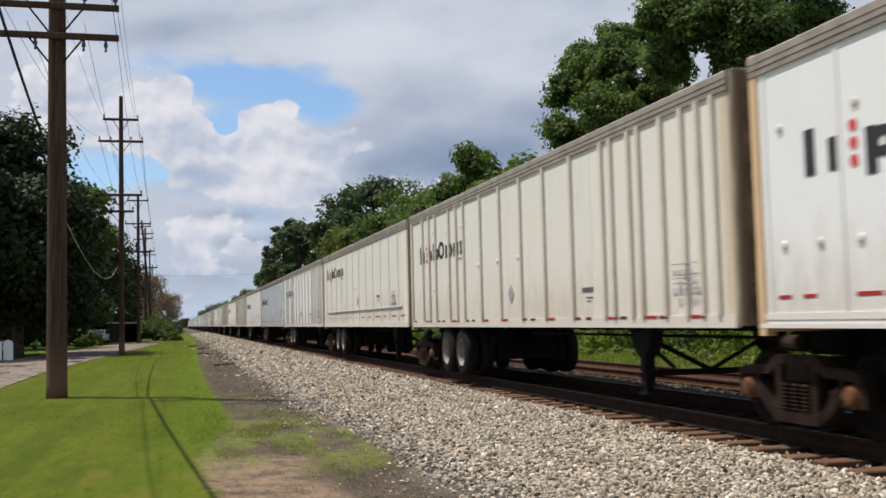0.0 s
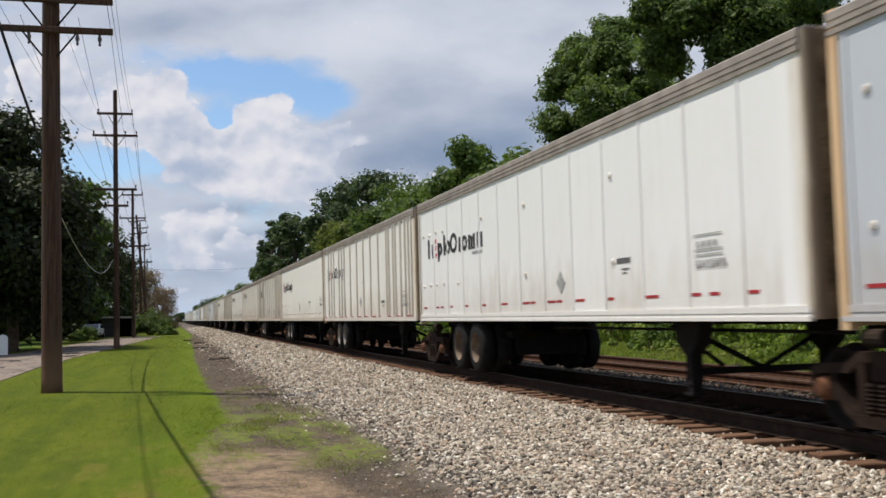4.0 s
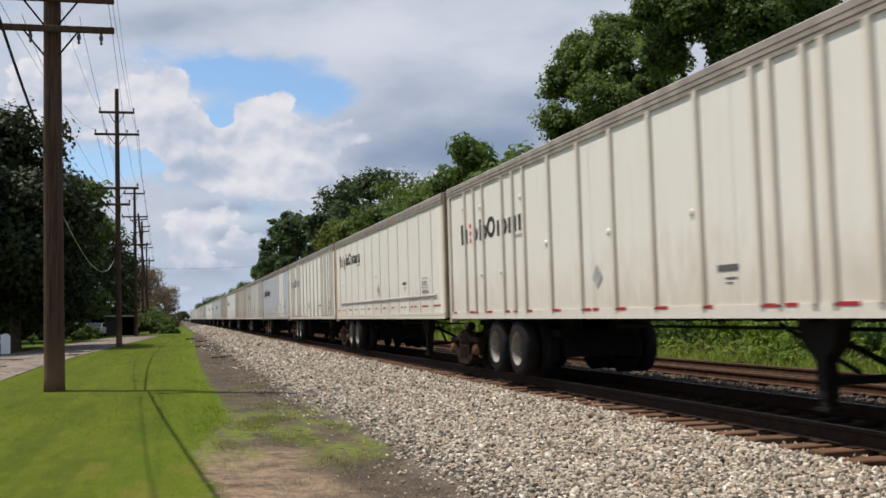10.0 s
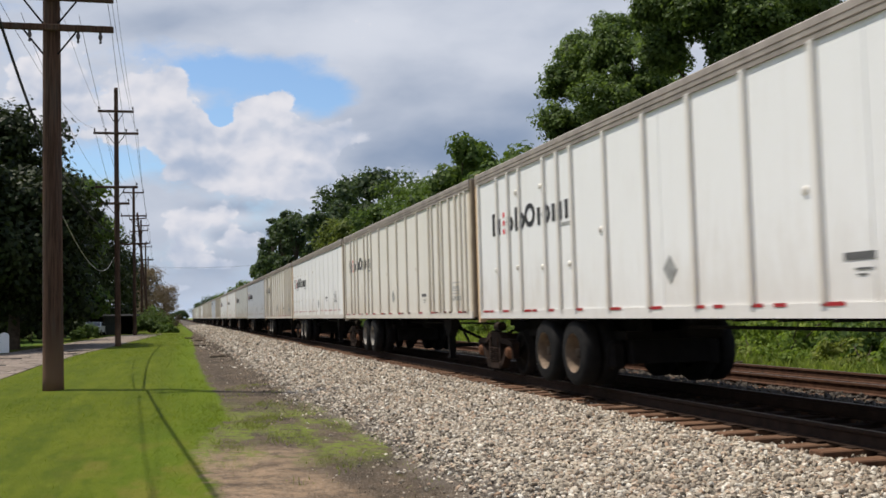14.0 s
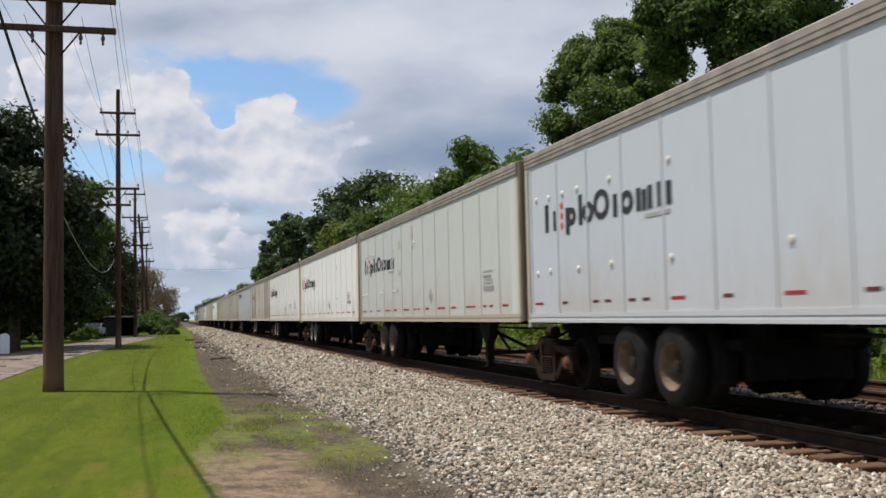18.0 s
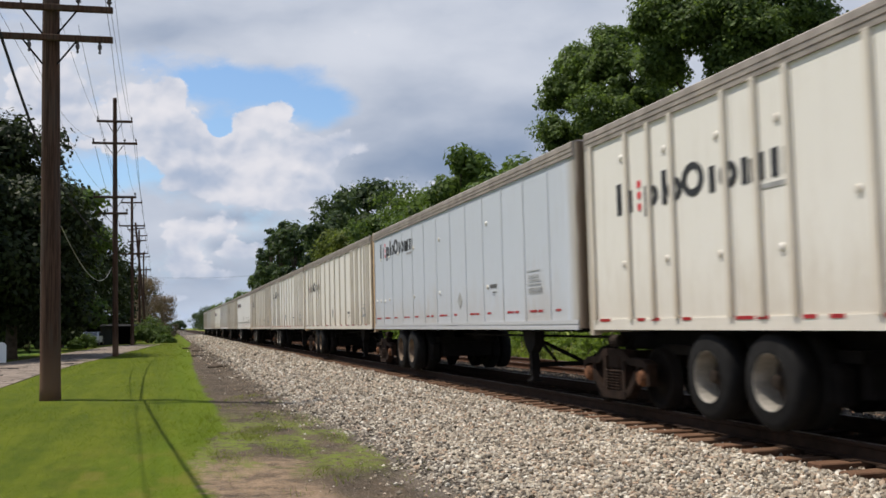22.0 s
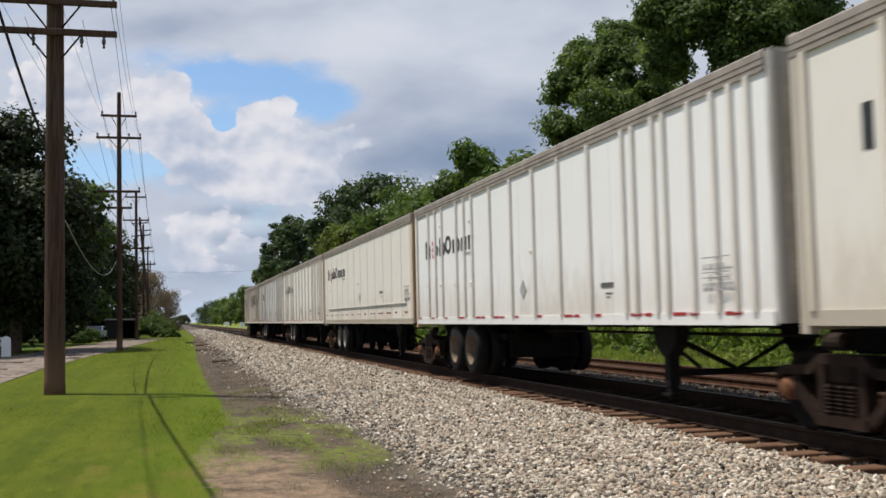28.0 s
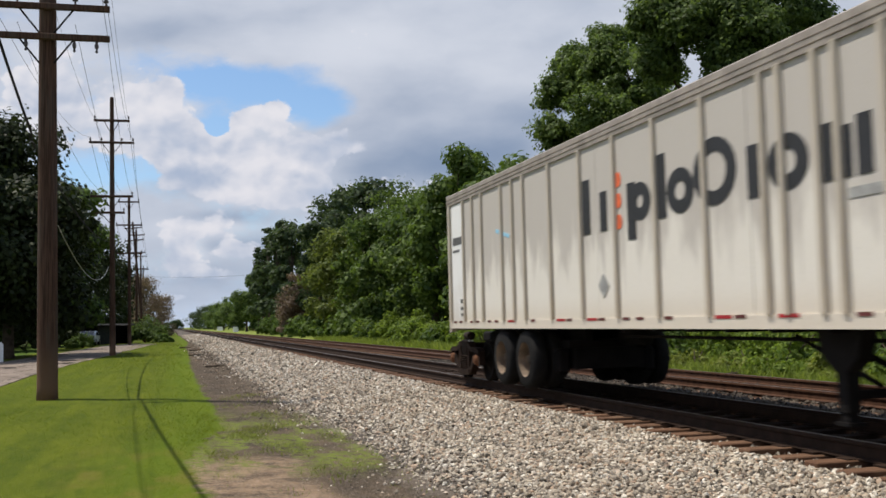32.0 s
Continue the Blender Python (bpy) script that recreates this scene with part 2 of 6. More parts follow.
def nose_paint(colour, clean):
    """Trailer paint at the front edge: brown grime that thins out in streaks towards the rear, and shade painted round
    the corner.
    """
    if (colour, clean) not in NOSES:
        m, n = material(("corner_shaded_" if clean else "shaded_grimy_") + colour + "_front_edge")
        co = coords(n)
        rnd = n.add("ShaderNodeObjectInfo").outputs["Random"]
        y = n.add("ShaderNodeSeparateXYZ", {0: co}).outputs["Y"]
        c2 = n.vec("ADD", co, n.add("ShaderNodeCombineXYZ", {2: n.math("MULTIPLY", rnd, 60.0)}).outputs[0])
        streak = n.math("SUBTRACT", n.noise(n.vec("MULTIPLY", c2, (1.0, 7.0, 0.8)), 1.5, 5.0, 0.65), 0.5)
        broad = n.math("ADD", y, n.math("ADD", n.math("MULTIPLY", streak, 0.35), n.math("MULTIPLY", n.math("SUBTRACT", rnd, 0.5), 0.30)))
        near = n.math("ADD", y, n.math("MULTIPLY", streak, 0.16))
        base = PAINTS[colour]
        tan = tuple(c * q for c, q in zip(base, (0.68, 0.57, 0.43)))
        col = n.mix(n.math("MULTIPLY", n.ramp(broad, -15.62, -16.02), 0.15 if clean else 0.85), base, tan)
        # dark put on the part of the corner turned away from the sun
        col = n.mix(n.math("MULTIPLY", n.ramp(near, -15.98, -16.12), 0.75 if clean else 0.95), col, (0.16, 0.13, 0.105) if clean else (0.105, 0.070, 0.044))
        finish(n, col, 0.85, 0.0, None)
        NOSES[colour, clean] = m
    return NOSES[colour, clean]


def foliage(name, dark, light, through_amount=0.35):
    m, n = material(name)
    rnd = n.add("ShaderNodeNewGeometry").outputs["Random Per Island"]
    ob = n.add("ShaderNodeObjectInfo").outputs["Random"]
    big = n.noise(coords(n), 0.45, 3.0)
    f = n.math("ADD", n.math("MULTIPLY", rnd, 0.55), n.math("MULTIPLY", big, 0.45))
    colour = n.mix(n.ramp(f, 0.2, 0.8), dark, light)
    colour = n.mix(n.math("MULTIPLY", ob, 0.3), colour, tuple(c * 0.6 for c in dark))
    bsdf = n.add("ShaderNodeBsdfPrincipled", {"Base Color": colour, "Roughness": 0.6, "Specular IOR Level": 0.18})
    tr = n.add("ShaderNodeBsdfTranslucent", {"Color": n.mix(0.5, colour, (light[0] * 1.3, light[1] * 1.4, light[2] * 0.6))})
    mixed = n.add("ShaderNodeMixShader", {0: through_amount, 1: bsdf.outputs[0], 2: tr.outputs[0]})
    n.add("ShaderNodeOutputMaterial", {"Surface": mixed.outputs[0]})
    return m


# steps of the lawn's edge along the tracks: from y, to y, metres
VERGE_NEAR, VERGE = 0.24, ((12.6, 18.0, 0.62), (34.0, 80.0, 0.45), (80.0, 120.0, 0.8), (11.4, 9.6, 0.14))


def verge(y):
    """The lawn's edge across the tracks at y."""
    x = VERGE_NEAR
    for a, b, q in VERGE:
        t = min(1.0, max(0.0, (y - a) / (b - a)))
        x += q * t * t * (3 - 2 * t)
    return x


def road_material():
    """Bleached asphalt: broken into plates by dark cracks, patched and stained."""
    m, n = material("bleached_asphalt")
    co = coords(n)
    bend = n.vec("MULTIPLY", n.vec("SUBTRACT", n.add("ShaderNodeTexNoise", {"Vector": co, "Scale": 1.3, "Detail": 5.0}).outputs["Color"], (0.5, 0.5, 0.5)), (0.9, 0.9, 0.0))
    at = n.vec("MULTIPLY", n.vec("ADD", co, bend), (1.0, 0.42, 1.0))
    plates = n.add("ShaderNodeTexVoronoi", {"Vector": at, "Scale": 0.95}, voronoi_dimensions="2D", feature="DISTANCE_TO_EDGE").outputs["Distance"]
    small = n.add("ShaderNodeTexVoronoi", {"Vector": at, "Scale": 2.6}, voronoi_dimensions="2D", feature="DISTANCE_TO_EDGE").outputs["Distance"]
    tint = n.noise(co, 0.5, 5.0, 0.6)
    grain = n.noise(co, 40.0, 4.0, 0.7)
    colour = n.mix(n.ramp(tint, 0.35, 0.65), (0.170, 0.132, 0.105), (0.262, 0.212, 0.172))
    colour = n.mix(n.math("MULTIPLY", n.ramp(grain, 0.45, 0.7), 0.4), colour, (0.115, 0.095, 0.08))
    colour = n.mix(n.math("MULTIPLY", n.ramp(small, 0.05, 0.0), n.ramp(n.noise(co, 0.8, 3.0), 0.46, 0.58)), colour, (0.045, 0.038, 0.030))
    colour = n.mix(n.ramp(plates, 0.055, 0.010), colour, (0.040, 0.034, 0.026))
    finish(n, colour, 0.9, 0.0, n.math("ADD", grain, n.math("MULTIPLY", n.ramp(plates, 0.0, 0.05), 2.0)), 0.5, 0.015, **{"Specular IOR Level": 0.2})
    return m


def pole_wood():
    """Creosoted pole: long checks, grey weathered streaks, a paler rusty foot."""
    m, n = material("creosoted_pole_wood")
    co = coords(n)
    z = n.add("ShaderNodeSeparateXYZ", {0: co}).outputs["Z"]
    grain = n.noise(n.vec("MULTIPLY", co, (9.0, 9.0, 0.35)), 3.0, 6.0, 0.65)
    stain = n.noise(n.vec("MULTIPLY", co, (4.0, 4.0, 0.5)), 1.0, 4.0)
    colour = n.mix(n.ramp(grain, 0.34, 0.66), (0.040, 0.023, 0.016), (0.098, 0.056, 0.039))
    colour = n.mix(n.math("MULTIPLY", n.ramp(stain, 0.45, 0.65), 0.55), colour, (0.072, 0.060, 0.050))
    foot = n.math("ADD", z, n.math("MULTIPLY", n.math("SUBTRACT", grain, 0.5), 1.6))
    colour = n.mix(n.math("MULTIPLY", n.ramp(foot, 1.7, 0.3), 0.8), colour, (0.165, 0.098, 0.062))
    finish(n, colour, 0.88, 0.0, grain, 0.7, 0.02, **{"Specular IOR Level": 0.12})
    return m


def ground_material():
    """Lawn, bare dirt and rough grass by their place across the tracks."""
    m, n = material("ground_cover")
    co = coords(n)
    x = n.add("ShaderNodeSeparateXYZ", {0: co}).outputs["X"]
    y = n.add("ShaderNodeSeparateXYZ", {0: co}).outputs["Y"]
    wob = n.math("MULTIPLY", n.math("SUBTRACT", n.noise(co, 0.5, 4.0), 0.5), 1.3)
    wob2 = n.math("MULTIPLY", n.math("SUBTRACT", n.noise(co, 3.0, 5.0, 0.65), 0.5), 0.5)
    edge = n.math("ADD", n.math("ADD", x, wob), wob2)
    # the lawn narrows beside the bare patch and widens with the distance, as verge() says
    out = n.math("MULTIPLY", n.ramp(y, *VERGE[0][:2]), VERGE[0][2])
    for a, b, q in VERGE[1:]:
        out = n.math("ADD", out, n.math("MULTIPLY", n.ramp(y, a, b), q))
    lawn_edge = n.math("SUBTRACT", n.math("ADD", n.math("ADD", x, n.math("MULTIPLY", wob, 0.35)), wob2), n.math("ADD", out, VERGE_NEAR))
    mow = n.noise(n.vec("MULTIPLY", co, (2.2, 0.10, 1.0)), 1.0, 3.0)
    patch = n.noise(n.vec("MULTIPLY", co, (1.0, 0.4, 1.0)), 0.9, 5.0)
    fine = n.noise(co, 45.0, 4.0, 0.7)
    lawn = n.mix(n.ramp(n.math("ADD", n.math("MULTIPLY", mow, 0.55), n.math("MULTIPLY", patch, 0.45)), 0.32, 0.68), (0.061, 0.082, 0.006), (0.108, 0.125, 0.009))
    mottle = n.noise(n.vec("MULTIPLY", co, (1.0, 0.24, 1.0)), 5.5, 6.0, 0.72)
    lawn = n.mix(n.math("MULTIPLY", n.ramp(mottle, 0.50, 0.36), 0.55), lawn, (0.040, 0.066, 0.004))
    lawn = n.mix(n.math("MULTIPLY", n.ramp(mottle, 0.54, 0.68), 0.45), lawn, (0.145, 0.162, 0.016))
    lawn = n.mix(n.math("MULTIPLY", n.ramp(fine, 0.4, 0.75), 0.5), lawn, (0.042, 0.074, 0.004))
    lawn = n.mix(n.math("MULTIPLY", n.ramp(n.noise(co, 2.1, 4.0, 0.7), 0.60, 0.76), 0.40), lawn, (0.165, 0.145, 0.032))
    lawn = n.mix(n.math("MULTIPLY", n.ramp(n.noise(co, 24.0, 3.0, 0.6), 0.66, 0.74), 0.5), lawn, (0.28, 0.30, 0.16))
    # lusher grass along the unmown edge
    lawn = n.mix(n.math("MULTIPLY", n.ramp(lawn_edge, -1.5, -0.3), 0.45), lawn, (0.092, 0.140, 0.008))
    worn = n.math("MULTIPLY", n.ramp(n.noise(n.vec("MULTIPLY", co, (1.0, 0.4, 1.0)), 1.7, 5.0, 0.65), 0.47, 0.64), n.math("MULTIPLY", n.ramp(y, 16.0, 12.0), n.ramp(x, -1.6, -0.7)))
    lawn = n.mix(n.math("MULTIPLY", worn, 0.55), lawn, (0.150, 0.122, 0.026))
    dirt = n.mix(n.ramp(n.noise(co, 1.1, 7.0, 0.7), 0.36, 0.66), (0.036, 0.027, 0.019), (0.120, 0.087, 0.058))
    bare = n.math("MULTIPLY", n.ramp(n.math("ADD", y, n.math("MULTIPLY", wob, 0.8)), 14.0, 12.4), n.ramp(edge, 1.9, 1.3))
    dirt = n.mix(n.math("MULTIPLY", bare, n.ramp(n.noise(co, 2.4, 6.0, 0.7), 0.30, 0.62)), dirt, (0.29, 0.200, 0.128))
    dirt = n.mix(n.math("MULTIPLY", n.ramp(n.noise(co, 9.0, 6.0, 0.75), 0.42, 0.64), 0.50), dirt, (0.064, 0.050, 0.038))
    dirt = n.mix(n.math("MULTIPLY", n.ramp(n.noise(co, 55.0, 4.0, 0.7), 0.53, 0.66), 0.8), dirt, (0.34, 0.29, 0.235))
    dirt = n.mix(n.math("MULTIPLY", n.ramp(n.noise(co, 38.0, 3.0, 0.6), 0.46, 0.34), 0.75), dirt, (0.030, 0.025, 0.020))
    # weeds that creep over the dirt
    weeds = n.math("MULTIPLY", n.ramp(n.noise(n.vec("MULTIPLY", co, (1.0, 0.45, 1.0)), 1.25, 5.0, 0.65), 0.42, 0.53), n.ramp(n.noise(co, 9.0, 5.0, 0.7), 0.42, 0.54))
    weeds = n.math("MULTIPLY", weeds, n.math("MULTIPLY", n.ramp(y, 11.0, 13.0), n.ramp(y, 22.0, 17.0)))
    dirt = n.mix(weeds, dirt, n.mix(n.noise(co, 12.0, 5.0, 0.7), (0.082, 0.108, 0.018), (0.180, 0.212, 0.038)))
    stony = n.mix(n.ramp(n.noise(co, 30.0, 5.0, 0.7), 0.4, 0.7), (0.11, 0.09, 0.075), (0.30, 0.27, 0.235))
    colour = n.mix(n.ramp(lawn_edge, -0.07, 0.07), lawn, dirt)
    colour = n.mix(n.ramp(edge, 2.3, 3.0), colour, stony)
    rough_grass = n.mix(n.noise(co, 3.0, 5.0, 0.7), (0.09, 0.125, 0.02), (0.24, 0.27, 0.06))
    colour = n.mix(n.ramp(edge, 14.2, 15.0), colour, rough_grass)
    yard = n.mix(n.ramp(patch, 0.4, 0.6), (0.05, 0.085, 0.014), (0.09, 0.14, 0.025))
    colour = n.mix(n.ramp(x, -9.0, -9.6), colour, yard)
    finish(n, colour, 0.95, 0.0, n.math("ADD", fine, n.math("MULTIPLY", patch, 0.5)), 0.6, 0.03, **{"Specular IOR Level": 0.08})
    return m


def tie_wood():
    """Weathered tie: brown grain along its length, grease and the train's shade painted near black between the rails.
    """
    m, n = material("weathered_tie_wood")
    co = coords(n)
    rnd = n.add("ShaderNodeObjectInfo").outputs["Random"]
    c2 = n.vec("ADD", co, n.add("ShaderNodeCombineXYZ", {1: n.math("MULTIPLY", rnd, 40.0)}).outputs[0])
    grain = n.noise(n.vec("MULTIPLY", c2, (1.5, 30.0, 10.0)), 2.0, 5.0, 0.65)
    wear = n.noise(c2, 3.0, 4.0)
    wood = n.mix(n.ramp(n.math("ADD", n.math("MULTIPLY", grain, 0.6), n.math("MULTIPLY", wear, 0.4)), 0.35, 0.65), (0.060, 0.032, 0.020), (0.205, 0.125, 0.080))
    wood = n.mix(n.math("MULTIPLY", rnd, 0.5), wood, (0.13, 0.065, 0.038))
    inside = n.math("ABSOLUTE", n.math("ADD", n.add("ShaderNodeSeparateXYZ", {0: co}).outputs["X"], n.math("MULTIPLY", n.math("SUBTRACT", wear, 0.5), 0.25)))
    # near black put into the wood where the train's shade lies
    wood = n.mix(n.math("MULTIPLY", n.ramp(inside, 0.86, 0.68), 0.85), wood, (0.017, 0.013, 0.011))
    finish(n, wood, 0.9, 0.0, grain, 0.6, 0.01, **{"Specular IOR Level": 0.12})
    return m


def gravel_material(name, tints, scale=1.0):
    """Crushed stones, each island of its own tint."""
    m, n = material(name)
    rnd = n.add("ShaderNodeNewGeometry").outputs["Random Per Island"]
    ramp = n.add("ShaderNodeValToRGB", {"Fac": rnd})
    el = ramp.color_ramp.elements
    while len(el) < len(tints):
        el.new(0.5)
    for i, c in enumerate(tints):
        el[i].position, el[i].color = i / (len(tints) - 1), (*c, 1)
    co = coords(n)
    fine = n.noise(co, 70.0 * scale, 4.0, 0.65)
    stain = n.noise(co, 0.6, 4.0)
    colour = n.mix(n.math("MULTIPLY", n.ramp(fine, 0.35, 0.75), 0.35), ramp.outputs[0], (0.16, 0.14, 0.12))
    colour = n.mix(n.math("MULTIPLY", n.ramp(stain, 0.45, 0.7), 0.30), colour, (0.22, 0.17, 0.12))
    finish(n, colour, 0.85, 0.0, fine, 0.4, 0.01, **{"Specular IOR Level": 0.15})
    return m


def ballast_bed_material():
    m, n = material("ballast_bed_stone")
    co = coords(n)
    vor = n.add("ShaderNodeTexVoronoi", {"Vector": co, "Scale": 19.0})
    f = n.add("ShaderNodeSeparateColor", {0: vor.outputs["Color"]}).outputs[0]
    colour = n.mix(f, (0.040, 0.032, 0.027), (0.17, 0.145, 0.12))
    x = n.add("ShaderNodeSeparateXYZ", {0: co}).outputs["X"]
    # the train's shade painted into the bed from the near rail across
    train_shade = n.math("MULTIPLY", n.ramp(x, 6.3, 6.6), n.ramp(x, 13.4, 12.8))
    colour = n.mix(n.math("MULTIPLY", train_shade, 0.85), colour, (0.022, 0.017, 0.015))
    finish(n, colour, 0.9, 0.0, n.math("MULTIPLY", vor.outputs["Distance"], -1.0), 1.0, 0.05, **{"Specular IOR Level": 0.1})
    return m


M = {}
PAINTS = {"cream": (0.735, 0.705, 0.640), "tan": (0.66, 0.60, 0.49), "ivory": (0.785, 0.765, 0.715), "white": (0.80, 0.80, 0.79), "blue_grey": (0.50, 0.535, 0.585),
          "pale_grey": (0.53, 0.545, 0.53), "dull_white": (0.67, 0.67, 0.655), "smudged": (0.57, 0.53, 0.47)}
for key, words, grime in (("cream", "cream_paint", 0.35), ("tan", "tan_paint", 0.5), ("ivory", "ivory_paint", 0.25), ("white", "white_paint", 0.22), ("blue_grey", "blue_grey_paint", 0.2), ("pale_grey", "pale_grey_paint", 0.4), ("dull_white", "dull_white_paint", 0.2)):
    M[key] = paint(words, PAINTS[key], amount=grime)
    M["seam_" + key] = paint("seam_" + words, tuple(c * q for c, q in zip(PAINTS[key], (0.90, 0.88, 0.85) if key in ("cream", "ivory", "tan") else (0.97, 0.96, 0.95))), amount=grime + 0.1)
    # posts painted darker than the panels: their shaded flanks plus grime
    M["post_" + key] = paint("shaded_grimy_" + words, tuple(c * q for c, q in zip(PAINTS[key], (0.90, 0.85, 0.79))), amount=grime + 0.3)
M["rusty_cream"] = paint("rust_streaked_cream_paint", (0.64, 0.44, 0.25), (0.27, 0.085, 0.028), 1.0)
M["soot"] = plain("soot_stained_paint", (0.139, 0.102, 0.070), 0.9, 0.0, 2.5, 0.55)
M["worn_front"] = plain("worn_front_paint", (0.34, 0.31, 0.27), 0.9, 0.0, 2.5, 0.3)
M["sill"] = paint("shaded_grimy_sill_paint", (0.44, 0.40, 0.34), (0.16, 0.12, 0.08), 0.7)
M["alu"] = plain("weathered_aluminium", (0.32, 0.28, 0.245), 0.6, 0.2, 3.0, 0.25)
M["alu_pale"] = plain("dull_pale_aluminium", (0.46, 0.44, 0.40), 0.6, 0.1, 3.0, 0.2)
M["roof"] = plain("dirty_roof_metal", (0.20, 0.17, 0.15), 0.6, 0.4, 1.0, 0.3)
M["under"] = plain("sooty_frame_steel", (0.009, 0.008, 0.008), 0.85, 0.0, 4.0, 0.4)
M["tyre"] = plain("tyre_rubber", (0.012, 0.0115, 0.0115), 0.8, 0.0, 6.0, 0.3)
M["rim"] = plain("dusty_wheel_steel", (0.26, 0.235, 0.20), 0.6, 0.0, 5.0, 0.35)
M["rim_rust"] = plain("rusty_wheel_steel", (0.165, 0.115, 0.075), 0.75, 0.0, 5.0, 0.4)
# wheel disc coloured dark to stand for the shade inside the dish
M["hub"] = plain("dark_hub_steel", (0.030, 0.022, 0.017), 0.8, 0.0, 8.0, 0.4)
M["bogie"] = plain("rusted_cast_steel", (0.022, 0.013, 0.009), 0.8, 0.0, 5.0, 0.5)
M["wheel"] = plain("rail_wheel_steel", (0.009, 0.007, 0.006), 0.8, 0.0, 5.0, 0.3)
M["black"] = plain("black_vinyl", (0.018, 0.018, 0.020), 0.5, 0.0, 8.0, 0.2)
M["print"] = plain("worn_dark_print", (0.09, 0.09, 0.09), 0.6, 0.0, 8.0, 0.4)
M["smudged"] = smudged_paint()
M["post_smudged"] = paint("shaded_grimy_smudged_paint", (0.48, 0.42, 0.34), (0.14, 0.115, 0.095), 0.85)
M["stencil"] = plain("worn_grey_stencil_paint", (0.31, 0.31, 0.305), 0.6, 0.0, 8.0, 0.4)
M["faded"] = plain("faded_grey_vinyl", (0.30, 0.30, 0.29), 0.6, 0.0, 8.0, 0.3)
M["dull_red"] = plain("dirty_red_tape", (0.10, 0.020, 0.018), 0.5, 0.0, 8.0, 0.4)
M["red"] = plain("red_reflective_tape", (0.34, 0.014, 0.020), 0.35, 0.0, 8.0, 0.2)
M["mark_red"] = plain("red_vinyl", (0.62, 0.05, 0.06), 0.5, 0.0, 8.0, 0.2)
M["orange"] = plain("sun_bleached_orange_vinyl", (0.72, 0.14, 0.05), 0.5, 0.0, 8.0, 0.2)
M["sky_vinyl"] = plain("light_blue_vinyl", (0.28, 0.55, 0.72), 0.5, 0.0, 8.0, 0.2)
M["rust"] = plain("bright_rust", (0.125, 0.057, 0.030), 0.85, 0.0, 7.0, 0.5)
# near rails tinted darker than the far ones for the train's shade
M["rail"] = plain("rusted_rail_steel", (0.027, 0.016, 0.011), 0.85, 0.0, 6.0, 0.35)
M["rail_rust"] = plain("orange_rusted_rail_steel", (0.075, 0.038, 0.024), 0.85, 0.0, 6.0, 0.35)
M["rail_top"] = plain("worn_rail_steel", (0.20, 0.17, 0.155), 0.4, 0.7, 6.0, 0.2)
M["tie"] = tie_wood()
M["pole"] = pole_wood()
M["insulator"] = plain("dark_porcelain", (0.05, 0.04, 0.04), 0.25, 0.0, 8.0, 0.3)
M["wire"] = plain("black_cable", (0.012, 0.012, 0.013), 0.8, 0.0, 4.0, 0.2)
M["bark"] = plain("tree_bark", (0.075, 0.058, 0.043), 0.95, 0.0, 4.0, 0.4, 0.8)
M["oak"] = foliage("oak_leaves", (0.030, 0.054, 0.016), (0.148, 0.208, 0.056), 0.40)
M["maple"] = foliage("maple_leaves", (0.032, 0.062, 0.014), (0.125, 0.185, 0.038))
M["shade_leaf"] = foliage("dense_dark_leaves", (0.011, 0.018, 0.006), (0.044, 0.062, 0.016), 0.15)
M["pine"] = foliage("blue_green_leaves", (0.022, 0.042, 0.020), (0.085, 0.120, 0.050))
M["bright"] = foliage("bright_shrub_leaves", (0.075, 0.120, 0.018), (0.205, 0.275, 0.052), 0.45)
M["tall_grass"] = foliage("tall_grass_blades", (0.11, 0.155, 0.026), (0.26, 0.31, 0.07), 0.45)
M["dead"] = foliage("dead_brown_leaves", (0.120, 0.085, 0.062), (0.240, 0.178, 0.132), 0.3)
M["lime"] = foliage("yellow_green_leaves", (0.050, 0.078, 0.016), (0.160, 0.190, 0.045), 0.4)
M["grass"] = foliage("grass_blades", (0.070, 0.105, 0.005), (0.152, 0.186, 0.014), 0.5)
M["weed"] = foliage("weed_leaves", (0.095, 0.120, 0.022), (0.235, 0.260, 0.060), 0.4)
M["ground"] = ground_material()
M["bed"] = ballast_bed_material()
M["stones"] = gravel_material("ballast_stone", [(0.10, 0.078, 0.058), (0.52, 0.46, 0.365), (0.20, 0.160, 0.122), (0.82, 0.765, 0.655), (0.40, 0.275, 0.185), (0.52, 0.45, 0.35), (0.045, 0.040, 0.033), (0.64, 0.555, 0.435)])
M["grit"] = gravel_material("dirt_clods", [(0.075, 0.060, 0.046), (0.18, 0.14, 0.10), (0.11, 0.088, 0.066), (0.28, 0.23, 0.18), (0.13, 0.10, 0.075)])
# darker copy of the ballast, with the train's shade in its tints
M["inner_stones"] = gravel_material("train_shaded_ballast_stone", [(0.020, 0.017, 0.014), (0.062, 0.051, 0.042), (0.034, 0.028, 0.023), (0.095, 0.080, 0.066), (0.027, 0.022, 0.018)])
M["road"] = road_material()
M["patch_road"] = plain("tar_crack_filler", (0.05, 0.05, 0.05), 0.8, 0.0, 3.0, 0.3)
M["glass"] = plain("dark_window_glass", (0.02, 0.025, 0.03), 0.08, 0.0, 3.0, 0.2, 0.0)
M["car_white"] = plain("white_car_paint", (0.80, 0.80, 0.80), 0.25, 0.0, 2.0, 0.05, 0.0)
M["siding"] = plain("dark_grey_siding", (0.030, 0.033, 0.037), 0.8, 0.0, 2.0, 0.15)
